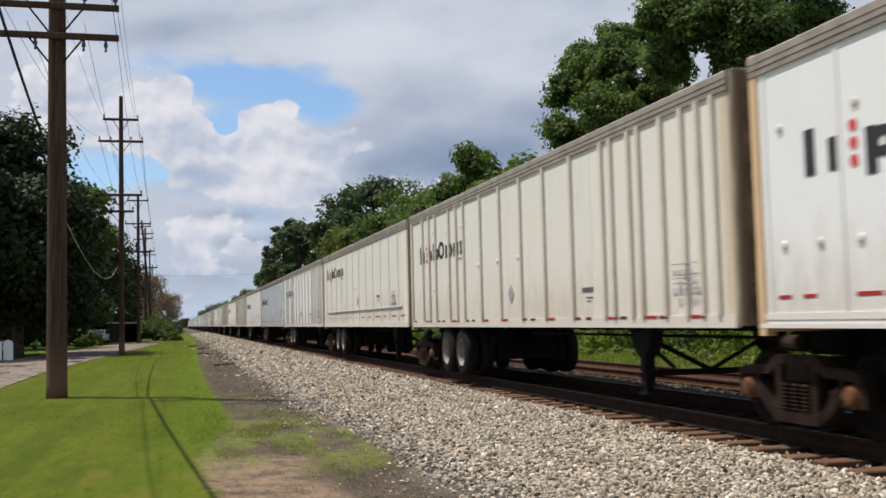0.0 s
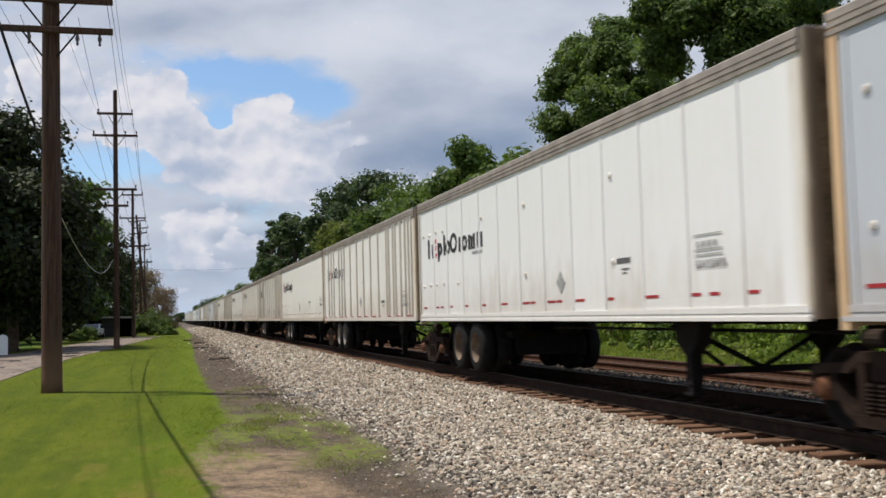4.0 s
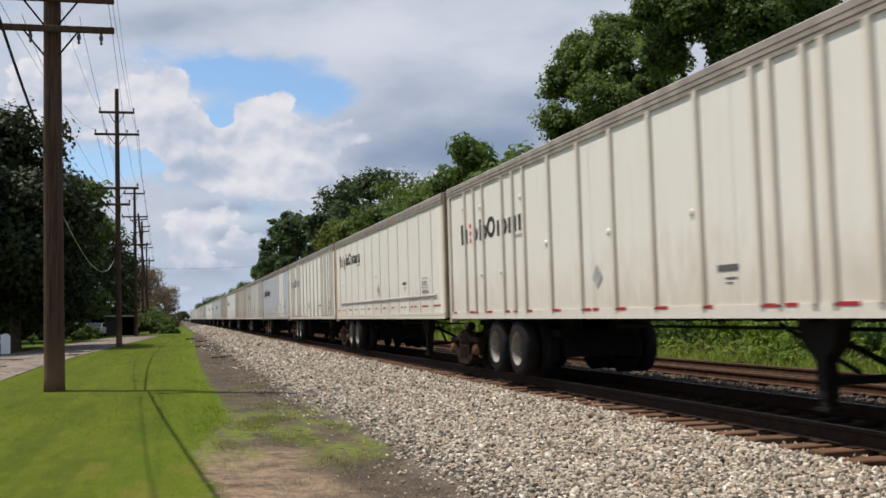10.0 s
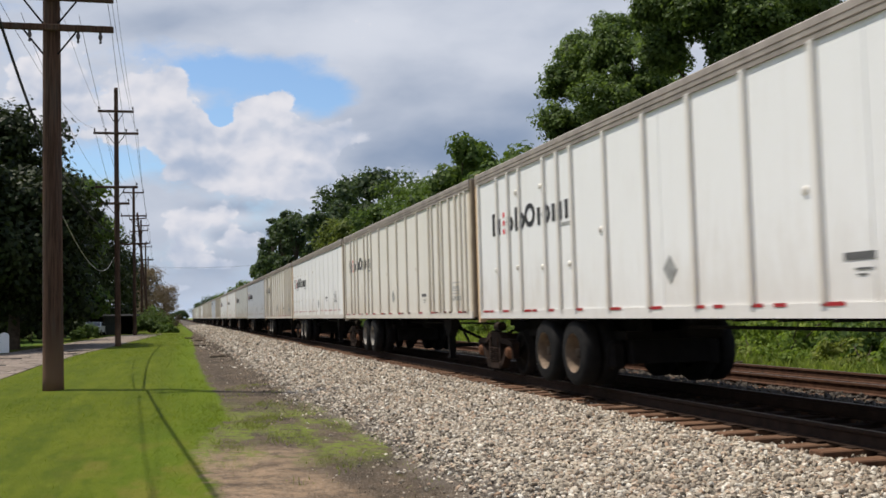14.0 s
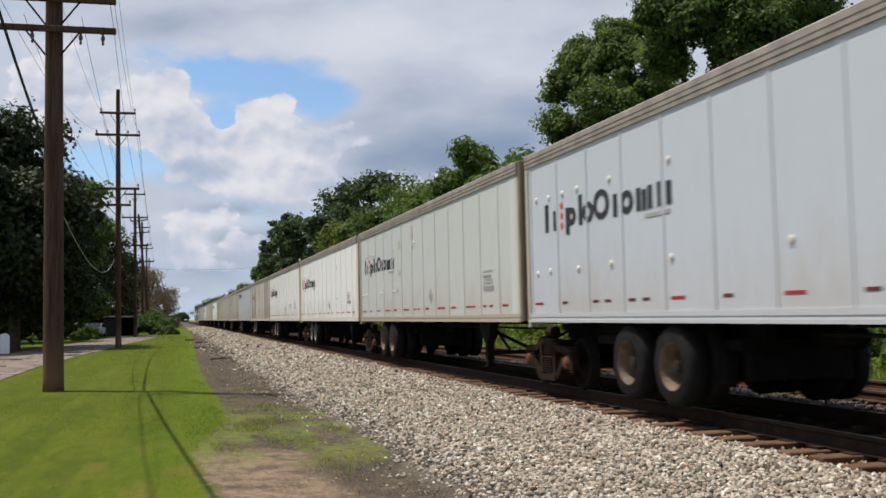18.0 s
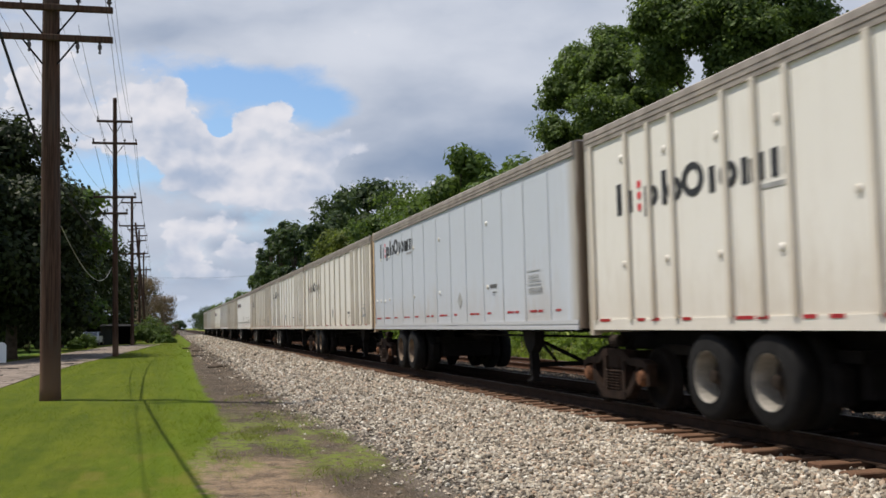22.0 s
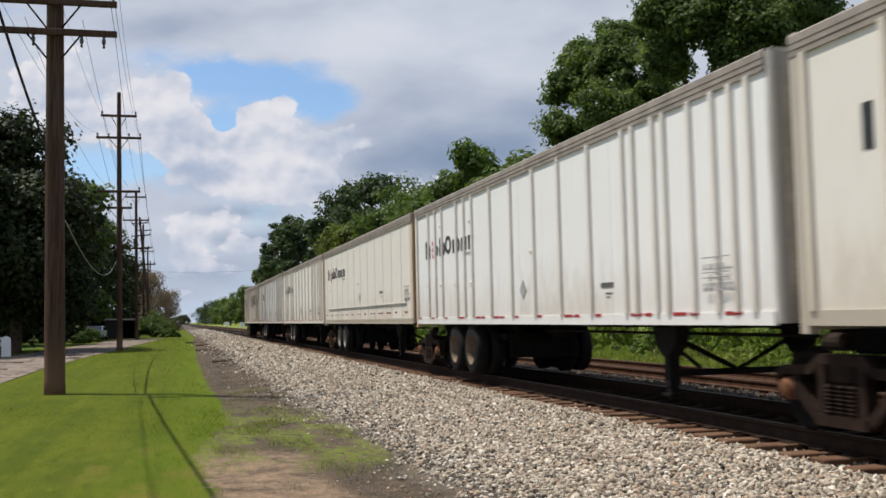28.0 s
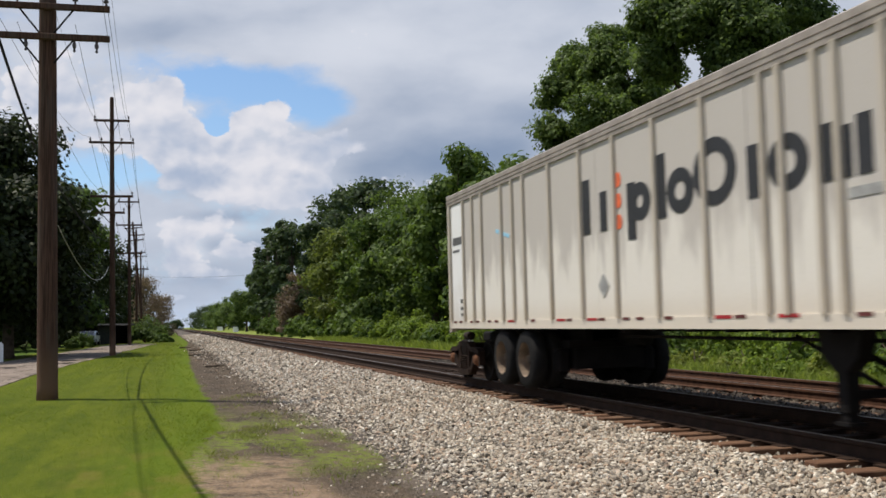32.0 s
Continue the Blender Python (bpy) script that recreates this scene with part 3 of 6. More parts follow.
M["panel"] = plain("grey_weathered_boards", (0.042, 0.045, 0.045), 0.8, 0.0, 2.0, 0.2)
M["shingle"] = plain("dark_shingles", (0.016, 0.015, 0.014), 0.9, 0.0, 5.0, 0.3)


# ---- mesh helpers ----
MESHES = {}


def slab(bm, x0, x1, y0, y1, z0, z1):
    v = [bm.verts.new((x, y, z)) for z in (z0, z1) for y in (y0, y1) for x in (x0, x1)]
    for f in ((0, 2, 3, 1), (4, 5, 7, 6), (0, 1, 5, 4), (1, 3, 7, 5), (3, 2, 6, 7), (2, 0, 4, 6)):
        bm.faces.new([v[i] for i in f])
    return v


def soft_slab(bm, x0, x1, y0, y1, z0, z1, r=0.02, steps=1):
    v = slab(bm, x0, x1, y0, y1, z0, z1)
    edges = list({e for q in v for e in q.link_edges})
    bmesh.ops.bevel(bm, geom=edges, offset=r, segments=steps, affect="EDGES", profile=0.6)


def drum(bm, centre, axis, rings, seg=20, caps=True):
    """A turned shape: rings of (place along the axis, radius) about centre; axis is 'x', 'y' or 'z'."""
    loops = []
    for a, r in rings:
        loop = []
        for i in range(seg):
            t = 2 * math.pi * i / seg
            c, s = r * math.cos(t), r * math.sin(t)
            p = {"x": (a, c, s), "y": (s, a, c), "z": (c, s, a)}[axis]
            loop.append(bm.verts.new((centre[0] + p[0], centre[1] + p[1], centre[2] + p[2])))
        loops.append(loop)
    for la, lb in zip(loops, loops[1:]):
        for i in range(seg):
            bm.faces.new((la[i], la[(i + 1) % seg], lb[(i + 1) % seg], lb[i]))
    if caps:
        bm.faces.new(list(reversed(loops[0])))
        bm.faces.new(loops[-1])


def tube(bm, pts, radii, seg=8):
    loops = []
    pts = [Vector(p) for p in pts]
    for i, p in enumerate(pts):
        d = (pts[min(i + 1, len(pts) - 1)] - pts[max(i - 1, 0)]).normalized()
        a = d.cross(Vector((0.31, 0.17, 0.93)) if abs(d.z) < 0.9 else Vector((1, 0.1, 0))).normalized()
        b = d.cross(a)
        r = radii[i] if hasattr(radii, "__len__") else radii
        loops.append([bm.verts.new(p + (a * math.cos(2 * math.pi * k / seg) + b * math.sin(2 * math.pi * k / seg)) * r) for k in range(seg)])
    for la, lb in zip(loops, loops[1:]):
        for k in range(seg):
            bm.faces.new((la[k], la[(k + 1) % seg], lb[(k + 1) % seg], lb[k]))
    bm.faces.new(list(reversed(loops[0])))
    bm.faces.new(loops[-1])


def extrude(bm, prof, place, ends=True):
    """A prism: prof is a closed outline, place(p, end) gives its corner at either end."""
    a, b = [bm.verts.new(place(p, 0)) for p in prof], [bm.verts.new(place(p, 1)) for p in prof]
    for i in range(len(prof)):
        k = (i + 1) % len(prof)
        bm.faces.new((a[i], a[k], b[k], b[i]))
    if ends:
        bm.faces.new(a)
        bm.faces.new(list(reversed(b)))


def as_mesh(name, bm, mat, smooth=False):
    bmesh.ops.recalc_face_normals(bm, faces=bm.faces[:])
    me = bpy.data.meshes.new(name)
    bm.to_mesh(me)
    bm.free()
    me.materials.append(mat)
    if smooth:
        for p in me.polygons:
            p.use_smooth = True
    return me


def shared(key, make, mat, smooth=False):
    """One mesh for all alike pieces; make fills a bmesh."""
    k = (key, mat.name)
    if k not in MESHES:
        bm = bmesh.new()
        make(bm)
        MESHES[k] = as_mesh(key, bm, mat, smooth)
    return MESHES[k]


def put(name, me, parent=None, at=(0, 0, 0), turn=(0, 0, 0), label=""):
    ob = new(name, me)
    ob.parent = parent
    ob.matrix_basis = pose(*at, *turn)
    if label:
        tagged(ob, label)
    return ob


def part(name, bm, mat, parent, label="", smooth=False):
    return put(name, as_mesh(name, bm, mat, smooth), parent, label=label)


def raw_mesh(name, verts, faces_n, mat):
    """A mesh from arrays: verts (n, 3), faces of equal length as an index array."""
    me = bpy.data.meshes.new(name)
    me.vertices.add(len(verts))
    me.vertices.foreach_set("co", np.asarray(verts, np.float32).ravel())
    k = faces_n.shape[1]
    me.loops.add(faces_n.size)
    me.loops.foreach_set("vertex_index", faces_n.astype(np.int32).ravel())
    me.polygons.add(len(faces_n))
    me.polygons.foreach_set("loop_start", np.arange(0, faces_n.size, k, dtype=np.int32))
    me.update(calc_edges=True)
    me.validate()
    me.materials.append(mat)
    return me


# ---- ground ----
def land(x, y):
    """Height of the ground across the tracks."""
    pts = [(-1e4, 0.0), (0.2, 0.0), (0.9, -0.05), (2.3, -0.10), (2.7, -0.09), (5.3, -0.02), (13.6, -0.02), (14.8, -0.14), (18, 0.0), (1e4, 0.0)]
    for (a, za), (b, zb) in zip(pts, pts[1:]):
        if a <= x <= b:
            return za + (zb - za) * (x - a) / (b - a)
    return 0.0


def ground_sheet():
    xs = [-3000, -900, -300, -120, -60, -40, -30, -22, -16, -12, -9.5] + [-9 + 0.35 * i for i in range(77)] + [19, 22, 27, 35, 50, 80, 150, 400, 1000, 3000]
    ys = [-400, -120, -50, -20, -8, 0, 4] + [6 + 0.5 * i for i in range(70)] + [42 + 2 * i for i in range(30)] + [104, 115, 130, 150, 180, 220, 280, 360, 500, 800, 1500, 4000]
    verts, n = [], len(xs)
    for y in ys:
        for x in xs:
            z = land(x, y)
            if -9 < x < 18 and 4 < y < 60:
                z += 0.022 * noise.noise((x * 0.7, y * 0.2, 3.1)) + 0.008 * noise.noise((x * 3, y * 2.0, 7.0))
            verts.append((x, y, z))
    faces = np.array([[j * n + i, j * n + i + 1, (j + 1) * n + i + 1, (j + 1) * n + i] for j in range(len(ys) - 1) for i in range(n - 1)])
    ob = new("ground", raw_mesh("ground", np.array(verts), faces, M["ground"]))
    for p in ob.data.polygons:
        p.use_smooth = True
    tagged(ob, "mown lawn, bare dirt strip and rough grass beside the tracks", "ground", kind="structure")


ground_sheet()


BED_X = [2.2, 2.6, 3.2, 4.0, 4.8, 5.5, 5.85, 6.05, 6.6, 8.6, 9.4, 10.2, 13.0, 13.5, 14.6]
BED_Z = [-0.16, -0.10, -0.035, 0.035, 0.085, 0.112, 0.110, 0.090, 0.080, 0.085, 0.06, 0.01, 0.0, 0.0, -0.17]


def ballast_bed():
    xs, zs = BED_X, BED_Z
    ys = [-60, -30, -10] + [1.0 * i for i in range(0, 80)] + [90, 110, 140, 180, 240, 320, 450, 700, 1200]
    verts = []
    for y in ys:
        for x, z in zip(xs, zs):
            w = 0.22 * noise.noise((y * 0.5, 0.3, x)) if x < 3 else 0.0
            verts.append((x + w, y, z + 0.02 * noise.noise((x * 1.7, y * 1.1, 0))))
    n = len(xs)
    faces = np.array([[j * n + i, j * n + i + 1, (j + 1) * n + i + 1, (j + 1) * n + i] for j in range(len(ys) - 1) for i in range(n - 1)])
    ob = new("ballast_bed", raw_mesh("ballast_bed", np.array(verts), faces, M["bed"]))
    tagged(ob, "low bank of crushed limestone ballast under the tracks", "ballast", kind="structure")
    return ob


ballast_bed()


def stones(name, areas, mat, label, seed):
    """Loose stones over areas (x0, x1, y0, y1, per square metre, size), as one mesh."""
    rng = np.random.default_rng(seed)
    g = (1 + 5 ** 0.5) / 2
    ico = np.array([(-1, g, 0), (1, g, 0), (-1, -g, 0), (1, -g, 0), (0, -1, g), (0, 1, g), (0, -1, -g), (0, 1, -g), (g, 0, -1), (g, 0, 1), (-g, 0, -1), (-g, 0, 1)]) / 1.9
    tri = np.array([(0, 11, 5), (0, 5, 1), (0, 1, 7), (0, 7, 10), (0, 10, 11), (1, 5, 9), (5, 11, 4), (11, 10, 2), (10, 7, 6), (7, 1, 8),
                    (3, 9, 4), (3, 4, 2), (3, 2, 6), (3, 6, 8), (3, 8, 9), (4, 9, 5), (2, 4, 11), (6, 2, 10), (8, 6, 7), (9, 8, 1)])
    octa = np.array([(1, 0, 0), (-1, 0, 0), (0, 1, 0), (0, -1, 0), (0, 0, 1), (0, 0, -1)]) * 1.08
    octa_tri = np.array([(0, 2, 4), (2, 1, 4), (1, 3, 4), (3, 0, 4), (2, 0, 5), (1, 2, 5), (3, 1, 5), (0, 3, 5)])
    vs, fs, base = [], [], 0
    for x0, x1, y0, y1, density, size in areas:
        shape, tris = (ico, tri) if y0 < 13 and density > 500 else (octa, octa_tri)
        m = len(shape)
        k = int((x1 - x0) * (y1 - y0) * density)
        p = np.stack([rng.uniform(x0, x1, k), rng.uniform(y0, y1, k)], 1)
        if x0 < 2.9:
            keep = rng.random(k) < np.clip((p[:, 0] - x0) / ((3.45 if y0 < 20 else 3.1) - x0), 0.05, 1) ** 1.3
            p = p[keep]
            k = len(p)
        s = size * rng.uniform(0.55, 1.35, (k, 1)) * rng.uniform(0.7, 1.25, (k, 3)) * np.array([1, 1, 0.8])
        a, b = rng.uniform(0, 6.28, k), rng.uniform(-0.7, 0.7, k)
        v = shape[None] * rng.uniform(0.62, 1.28, (k, m, 1)) * s[:, None, :]
        ca, sa, cb, sb = np.cos(a), np.sin(a), np.cos(b), np.sin(b)
        y2, z2 = v[..., 1] * cb[:, None] - v[..., 2] * sb[:, None], v[..., 1] * sb[:, None] + v[..., 2] * cb[:, None]
        x3, y3 = v[..., 0] * ca[:, None] - y2 * sa[:, None], v[..., 0] * sa[:, None] + y2 * ca[:, None]
        z0 = np.where(p[:, 0] < 2.45, np.interp(p[:, 0], [0.2, 0.9, 2.3, 2.7], [0.0, -0.05, -0.10, -0.09]), np.interp(p[:, 0], BED_X, BED_Z)) + rng.uniform(-0.5, 1.1, k) * s[:, 2]
        out = np.stack([x3 + p[:, :1], y3 + p[:, 1:], z2 + z0[:, None]], 2)
        vs.append(out.reshape(-1, 3))
        fs.append((tris[None] + (base + m * np.arange(k))[:, None, None]).reshape(-1, 3))
        base += m * k
    ob = new(name, raw_mesh(name, np.concatenate(vs), np.concatenate(fs), mat))
    ob.data.shade_flat()
    return tagged(ob, label, "gravel", kind="stuff")


stones("ballast_stones", [(2.4, 5.9, 6.6, 14.0, 980, 0.0250), (2.4, 5.9, 14.0, 20.0, 720, 0.0285), (2.2, 5.9, 20.0, 26.0, 500, 0.032), (2.2, 5.9, 26.0, 36.0, 270, 0.038), (2.2, 5.9, 36.0, 50.0, 160, 0.045), (2.3, 5.9, 50.0, 90.0, 70, 0.060), (2.3, 5.9, 90.0, 210.0, 16, 0.11),
                         (5.9, 6.36, 6.6, 14.0, 470, 0.026), (5.9, 6.36, 14.0, 30.0, 330, 0.030)],
       M["stones"], "loose pale grey and tan crushed limestone ballast", 3)
stones("verge_stones", [(1.0, 2.6, 8.5, 16.0, 60, 0.012), (1.2, 2.6, 16.0, 34.0, 22, 0.022), (1.7, 2.7, 8.5, 24.0, 80, 0.024), (1.0, 2.4, 34.0, 80.0, 8, 0.05), (13.0, 14.4, 16.0, 60.0, 60, 0.05)],
       M["stones"], "stray pale stones beside the ballast and between the tracks", 7)
stones("dirt_grit", [(0.95, 2.8, 8.5, 13.0, 330, 0.008), (1.0, 2.8, 13.0, 20.0, 170, 0.012), (1.1, 2.8, 20.0, 34.0, 90, 0.022), (1.5, 2.6, 34.0, 90.0, 18, 0.042)],
       M["grit"], "dark brown grit and clods on the dirt strip", 9)
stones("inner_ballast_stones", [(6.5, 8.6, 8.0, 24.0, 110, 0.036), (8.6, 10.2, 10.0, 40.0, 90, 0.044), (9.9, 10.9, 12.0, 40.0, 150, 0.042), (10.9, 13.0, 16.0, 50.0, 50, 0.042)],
       M["inner_stones"], "ballast stones between the rails, tinted dark for the train's shade", 4)


# ---- tracks ----
def rail_profile(bm, y0, y1):
    prof = [(-0.068, 0.0), (0.068, 0.0), (0.068, 0.014), (0.014, 0.032), (0.011, 0.125), (0.036, 0.138), (0.036, 0.168), (0.028, 0.176),
            (-0.028, 0.176), (-0.036, 0.168), (-0.036, 0.138), (-0.011, 0.125), (-0.014, 0.032), (-0.068, 0.014)]
    a = [bm.verts.new((x, y0, z)) for x, z in prof]
    b = [bm.verts.new((x, y1, z)) for x, z in prof]
    for i in range(len(prof)):
        j = (i + 1) % len(prof)
        bm.faces.new((a[i], a[j], b[j], b[i]))
    bm.faces.new(list(reversed(a)))
    bm.faces.new(b)


def track(cx, top_z, y_from, count, seed, label, sunk=0.0, steel="rail"):
    rng = random.Random(seed)
    top = new("railway_track")
    top.matrix_basis = pose(cx, 0, top_z)
    tagged(top, label, "railway track", "parallel railway tracks", "structure")
    me = shared("rail", lambda bm: rail_profile(bm, -80, 1500), M[steel])
    for sx in (-0.755, 0.755):
        r = put("rail", me, top, (sx, 0, -0.176))
        bm = bmesh.new()
        slab(bm, -0.026, 0.026, -80, 1500, 0.1762, 0.1785)
        part("running_surface", bm, M["rail_top"], r, "shiny worn running surface")
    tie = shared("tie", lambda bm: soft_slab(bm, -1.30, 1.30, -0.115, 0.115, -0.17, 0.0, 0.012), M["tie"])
    for i in range(count):
        y = y_from + 0.555 * i
        put("tie", tie, top, (rng.uniform(-0.06, 0.06), y + rng.uniform(-0.03, 0.03), -0.178 - sunk + rng.uniform(-0.012, 0.006)), (0, 0, rng.uniform(-0.8, 0.8)))
    plate = shared("tie_plate", lambda bm: slab(bm, -0.17, 0.17, -0.095, 0.095, 0.0, 0.012), M["rail"])
    for i in range(min(count, 70)):
        for sx in (-0.755, 0.755):
            put("tie_plate", plate, top, (sx, y_from + 0.555 * i, -0.176))
    bm = bmesh.new()
    y = y_from + 0.555 * count
    while y < 420:
        slab(bm, -1.30, 1.30, y - 0.115, y + 0.115, -0.3, -0.18 + rng.uniform(-0.01, 0.006))
        y += 0.555
    tagged(part("far_ties", bm, M["tie"], top, "weathered wooden ties further along"), kind="stuff")


TRACK_X, TRACK2_X = 7.215, 11.57
track(TRACK_X, RAIL, 6.0, 150, 5, "rusted rails on weathered wooden ties in pale ballast")
track(TRACK2_X, RAIL2, 12.0, 90, 6, "empty rusted second track with wooden ties", 0.03, "rail_rust")


# ---- trees ----
def leaves(rng, clumps, per_clump, size):
    """Leaf sprays in clumps (x, y, z, r): arrays of verts and diamond faces."""
    c = np.repeat(np.array(clumps), per_clump, axis=0)
    k = len(c)
    d = rng.normal(size=(k, 3))
    d /= np.linalg.norm(d, axis=1)[:, None]
    d[:, 2] *= 0.75
    r = c[:, 3] * rng.uniform(0.30, 1.25, k) ** 0.75
    p = c[:, :3] + d * r[:, None]
    nrm = d + rng.normal(scale=0.42, size=(k, 3)) + np.array([0, 0, 0.45])
    nrm /= np.linalg.norm(nrm, axis=1)[:, None]
    t = np.cross(nrm, rng.normal(size=(k, 3)))
    t /= np.linalg.norm(t, axis=1)[:, None] + 1e-9
    b = np.cross(nrm, t)
    s = size * rng.uniform(0.6, 1.3, k)[:, None]
    v = np.stack([p + t * s, p + b * s * 0.62 + nrm * s * 0.12, p - t * s, p - b * s * 0.62 + nrm * s * 0.12], 1).reshape(-1, 3)
    return v, np.arange(4 * k).reshape(-1, 4)


def crown_clumps(rng, height, base, radius, count, clump, n=9):
    """Clump centres in an uneven crown: lobes of several sizes with gaps between."""
    lobes = []
    for i in range(n):
        a = i * 2.4 + rng.uniform(-0.5, 0.5)
        h = base + (height - base) * (0.12 + 0.8 * (i / (n - 1))) + rng.uniform(-0.6, 0.6)
        out = radius * (0.72 - 0.55 * abs((i / (n - 1)) - 0.35)) * rng.uniform(0.6, 1.1)
        lobes.append((out * math.cos(a), out * math.sin(a), min(h, height - radius * 0.25), radius * rng.uniform(0.34, 0.55) * (9 / n) ** 0.4))
    res = []
    for i in range(count):
        lx, ly, lz, lr = lobes[i % len(lobes)]
        d = rng.normal(size=3)
        d /= np.linalg.norm(d)
        q = rng.uniform(0.55, 1.0)
        z = lz + d[2] * lr * 0.8 * q
        res.append((lx + d[0] * lr * q, ly + d[1] * lr * q, max(base * 0.7, min(z, height - clump * 0.5)), clump * rng.uniform(0.6, 1.25)))
    return res, lobes


def tree(name, x, y, height, radius, base, leaf, mat, label, seed, clumps=80, per=150, trunk=0.3, category="tree", lobes=None):
    rng = np.random.default_rng(seed)
    top = new(name)
    top.matrix_basis = pose(x, y, land(x, y))
    tagged(top, label, category, "trees along the railway")
    if lobes:
        cl = []
        for i in range(clumps):
            lx, ly, lz, lr = lobes[i % len(lobes)]
            d = rng.normal(size=3)
            d *= rng.uniform(0.45, 1.0) / np.linalg.norm(d)
            cl.append((lx + d[0] * lr, ly + d[1] * lr, lz + d[2] * lr * 0.85, 0.46 * rng.uniform(0.45, 1.45)))
    else:
        cl, lobes = crown_clumps(rng, height, base, radius, clumps, max(0.35, radius * 0.27))
    v, f = leaves(rng, cl, per, leaf)
    put("crown", raw_mesh("crown", v, f, M[mat]), top)
    bm = bmesh.new()
    lean = rng.uniform(-0.3, 0.3, 2)
    hs = [-0.15, 0.3, height * 0.2, height * 0.45, height * 0.8]
    tube(bm, [(lean[0] * h / height * 2, lean[1] * h / height * 2, h) for h in hs], [trunk * 1.35, trunk, trunk * 0.85, trunk * 0.6, trunk * 0.15], 9)
    for lx, ly, lz, lr in lobes[1:]:
        h0 = max(height * 0.16, lz * 0.55)
        s = Vector((lean[0] * h0 / height * 2, lean[1] * h0 / height * 2, h0))
        e = Vector((lx, ly, lz))
        mid = s.lerp(e, 0.5) + Vector((0, 0, 0.25))
        tube(bm, [s, mid, e, e + Vector((0, 0, lr * 0.3))], [trunk * 0.42, trunk * 0.28, trunk * 0.14, 0.02], 6)
    part("trunk", bm, M["bark"], top, smooth=True)
    return top


# boughs of the two oaks whose crowns show over the train: x, y from the trunk, height, size
OAK_BOUGHS = {46.5: [(-5.0, -1.5, 10.4, 1.1), (-4.4, 0, 12.5, 1.2), (-3.6, -1, 13.3, 1.3), (-2.7, -2, 13.9, 1.1), (-2.2, -3, 12.6, 1.4), (-3.9, -3.5, 11.0, 1.4), (-1.1, -3, 11.4, 1.4), (-2.4, -2.5, 9.3, 1.6), (-4.3, -1, 9.3, 1.4),
                     (1.6, 1, 13.8, 1.1), (1.2, -2, 11.1, 1.5), (0.8, 1, 15.8, 1.1), (-1.6, 0.5, 15.6, 0.8), (-1.2, -1, 7.7, 1.9), (3.1, 0, 9.3, 2.0), (-3.7, 0, 7.5, 1.5), (2.0, 2.5, 12.0, 2.2), (0.5, 3.0, 8.0, 2.2), (3.4, 0, 11.2, 1.6), (-3.4, 1, 14.4, 0.9)],
              35.0: [(-3.5, 0, 13.0, 0.9), (-2.7, -1, 12.4, 0.9), (-1.7, -1.5, 12.7, 1.1), (-0.9, -2, 11.7, 1.2), (1.2, -1, 12.7, 1.2), (3.0, 0, 13.3, 0.9), (-1.4, -1.5, 10.7, 1.2), (0.9, -1, 10.9, 1.2),
                     (-1.7, 0, 14.4, 1.3), (0.8, 0.5, 14.9, 1.5), (1.9, 0, 14.9, 1.1), (-0.2, 0, 16.5, 1.5), (2.3, 0, 16.7, 1.3), (3.3, 0, 11.0, 1.4), (0.5, 2.0, 9.0, 2.0), (-3.2, 0.5, 11.4, 0.8)]}
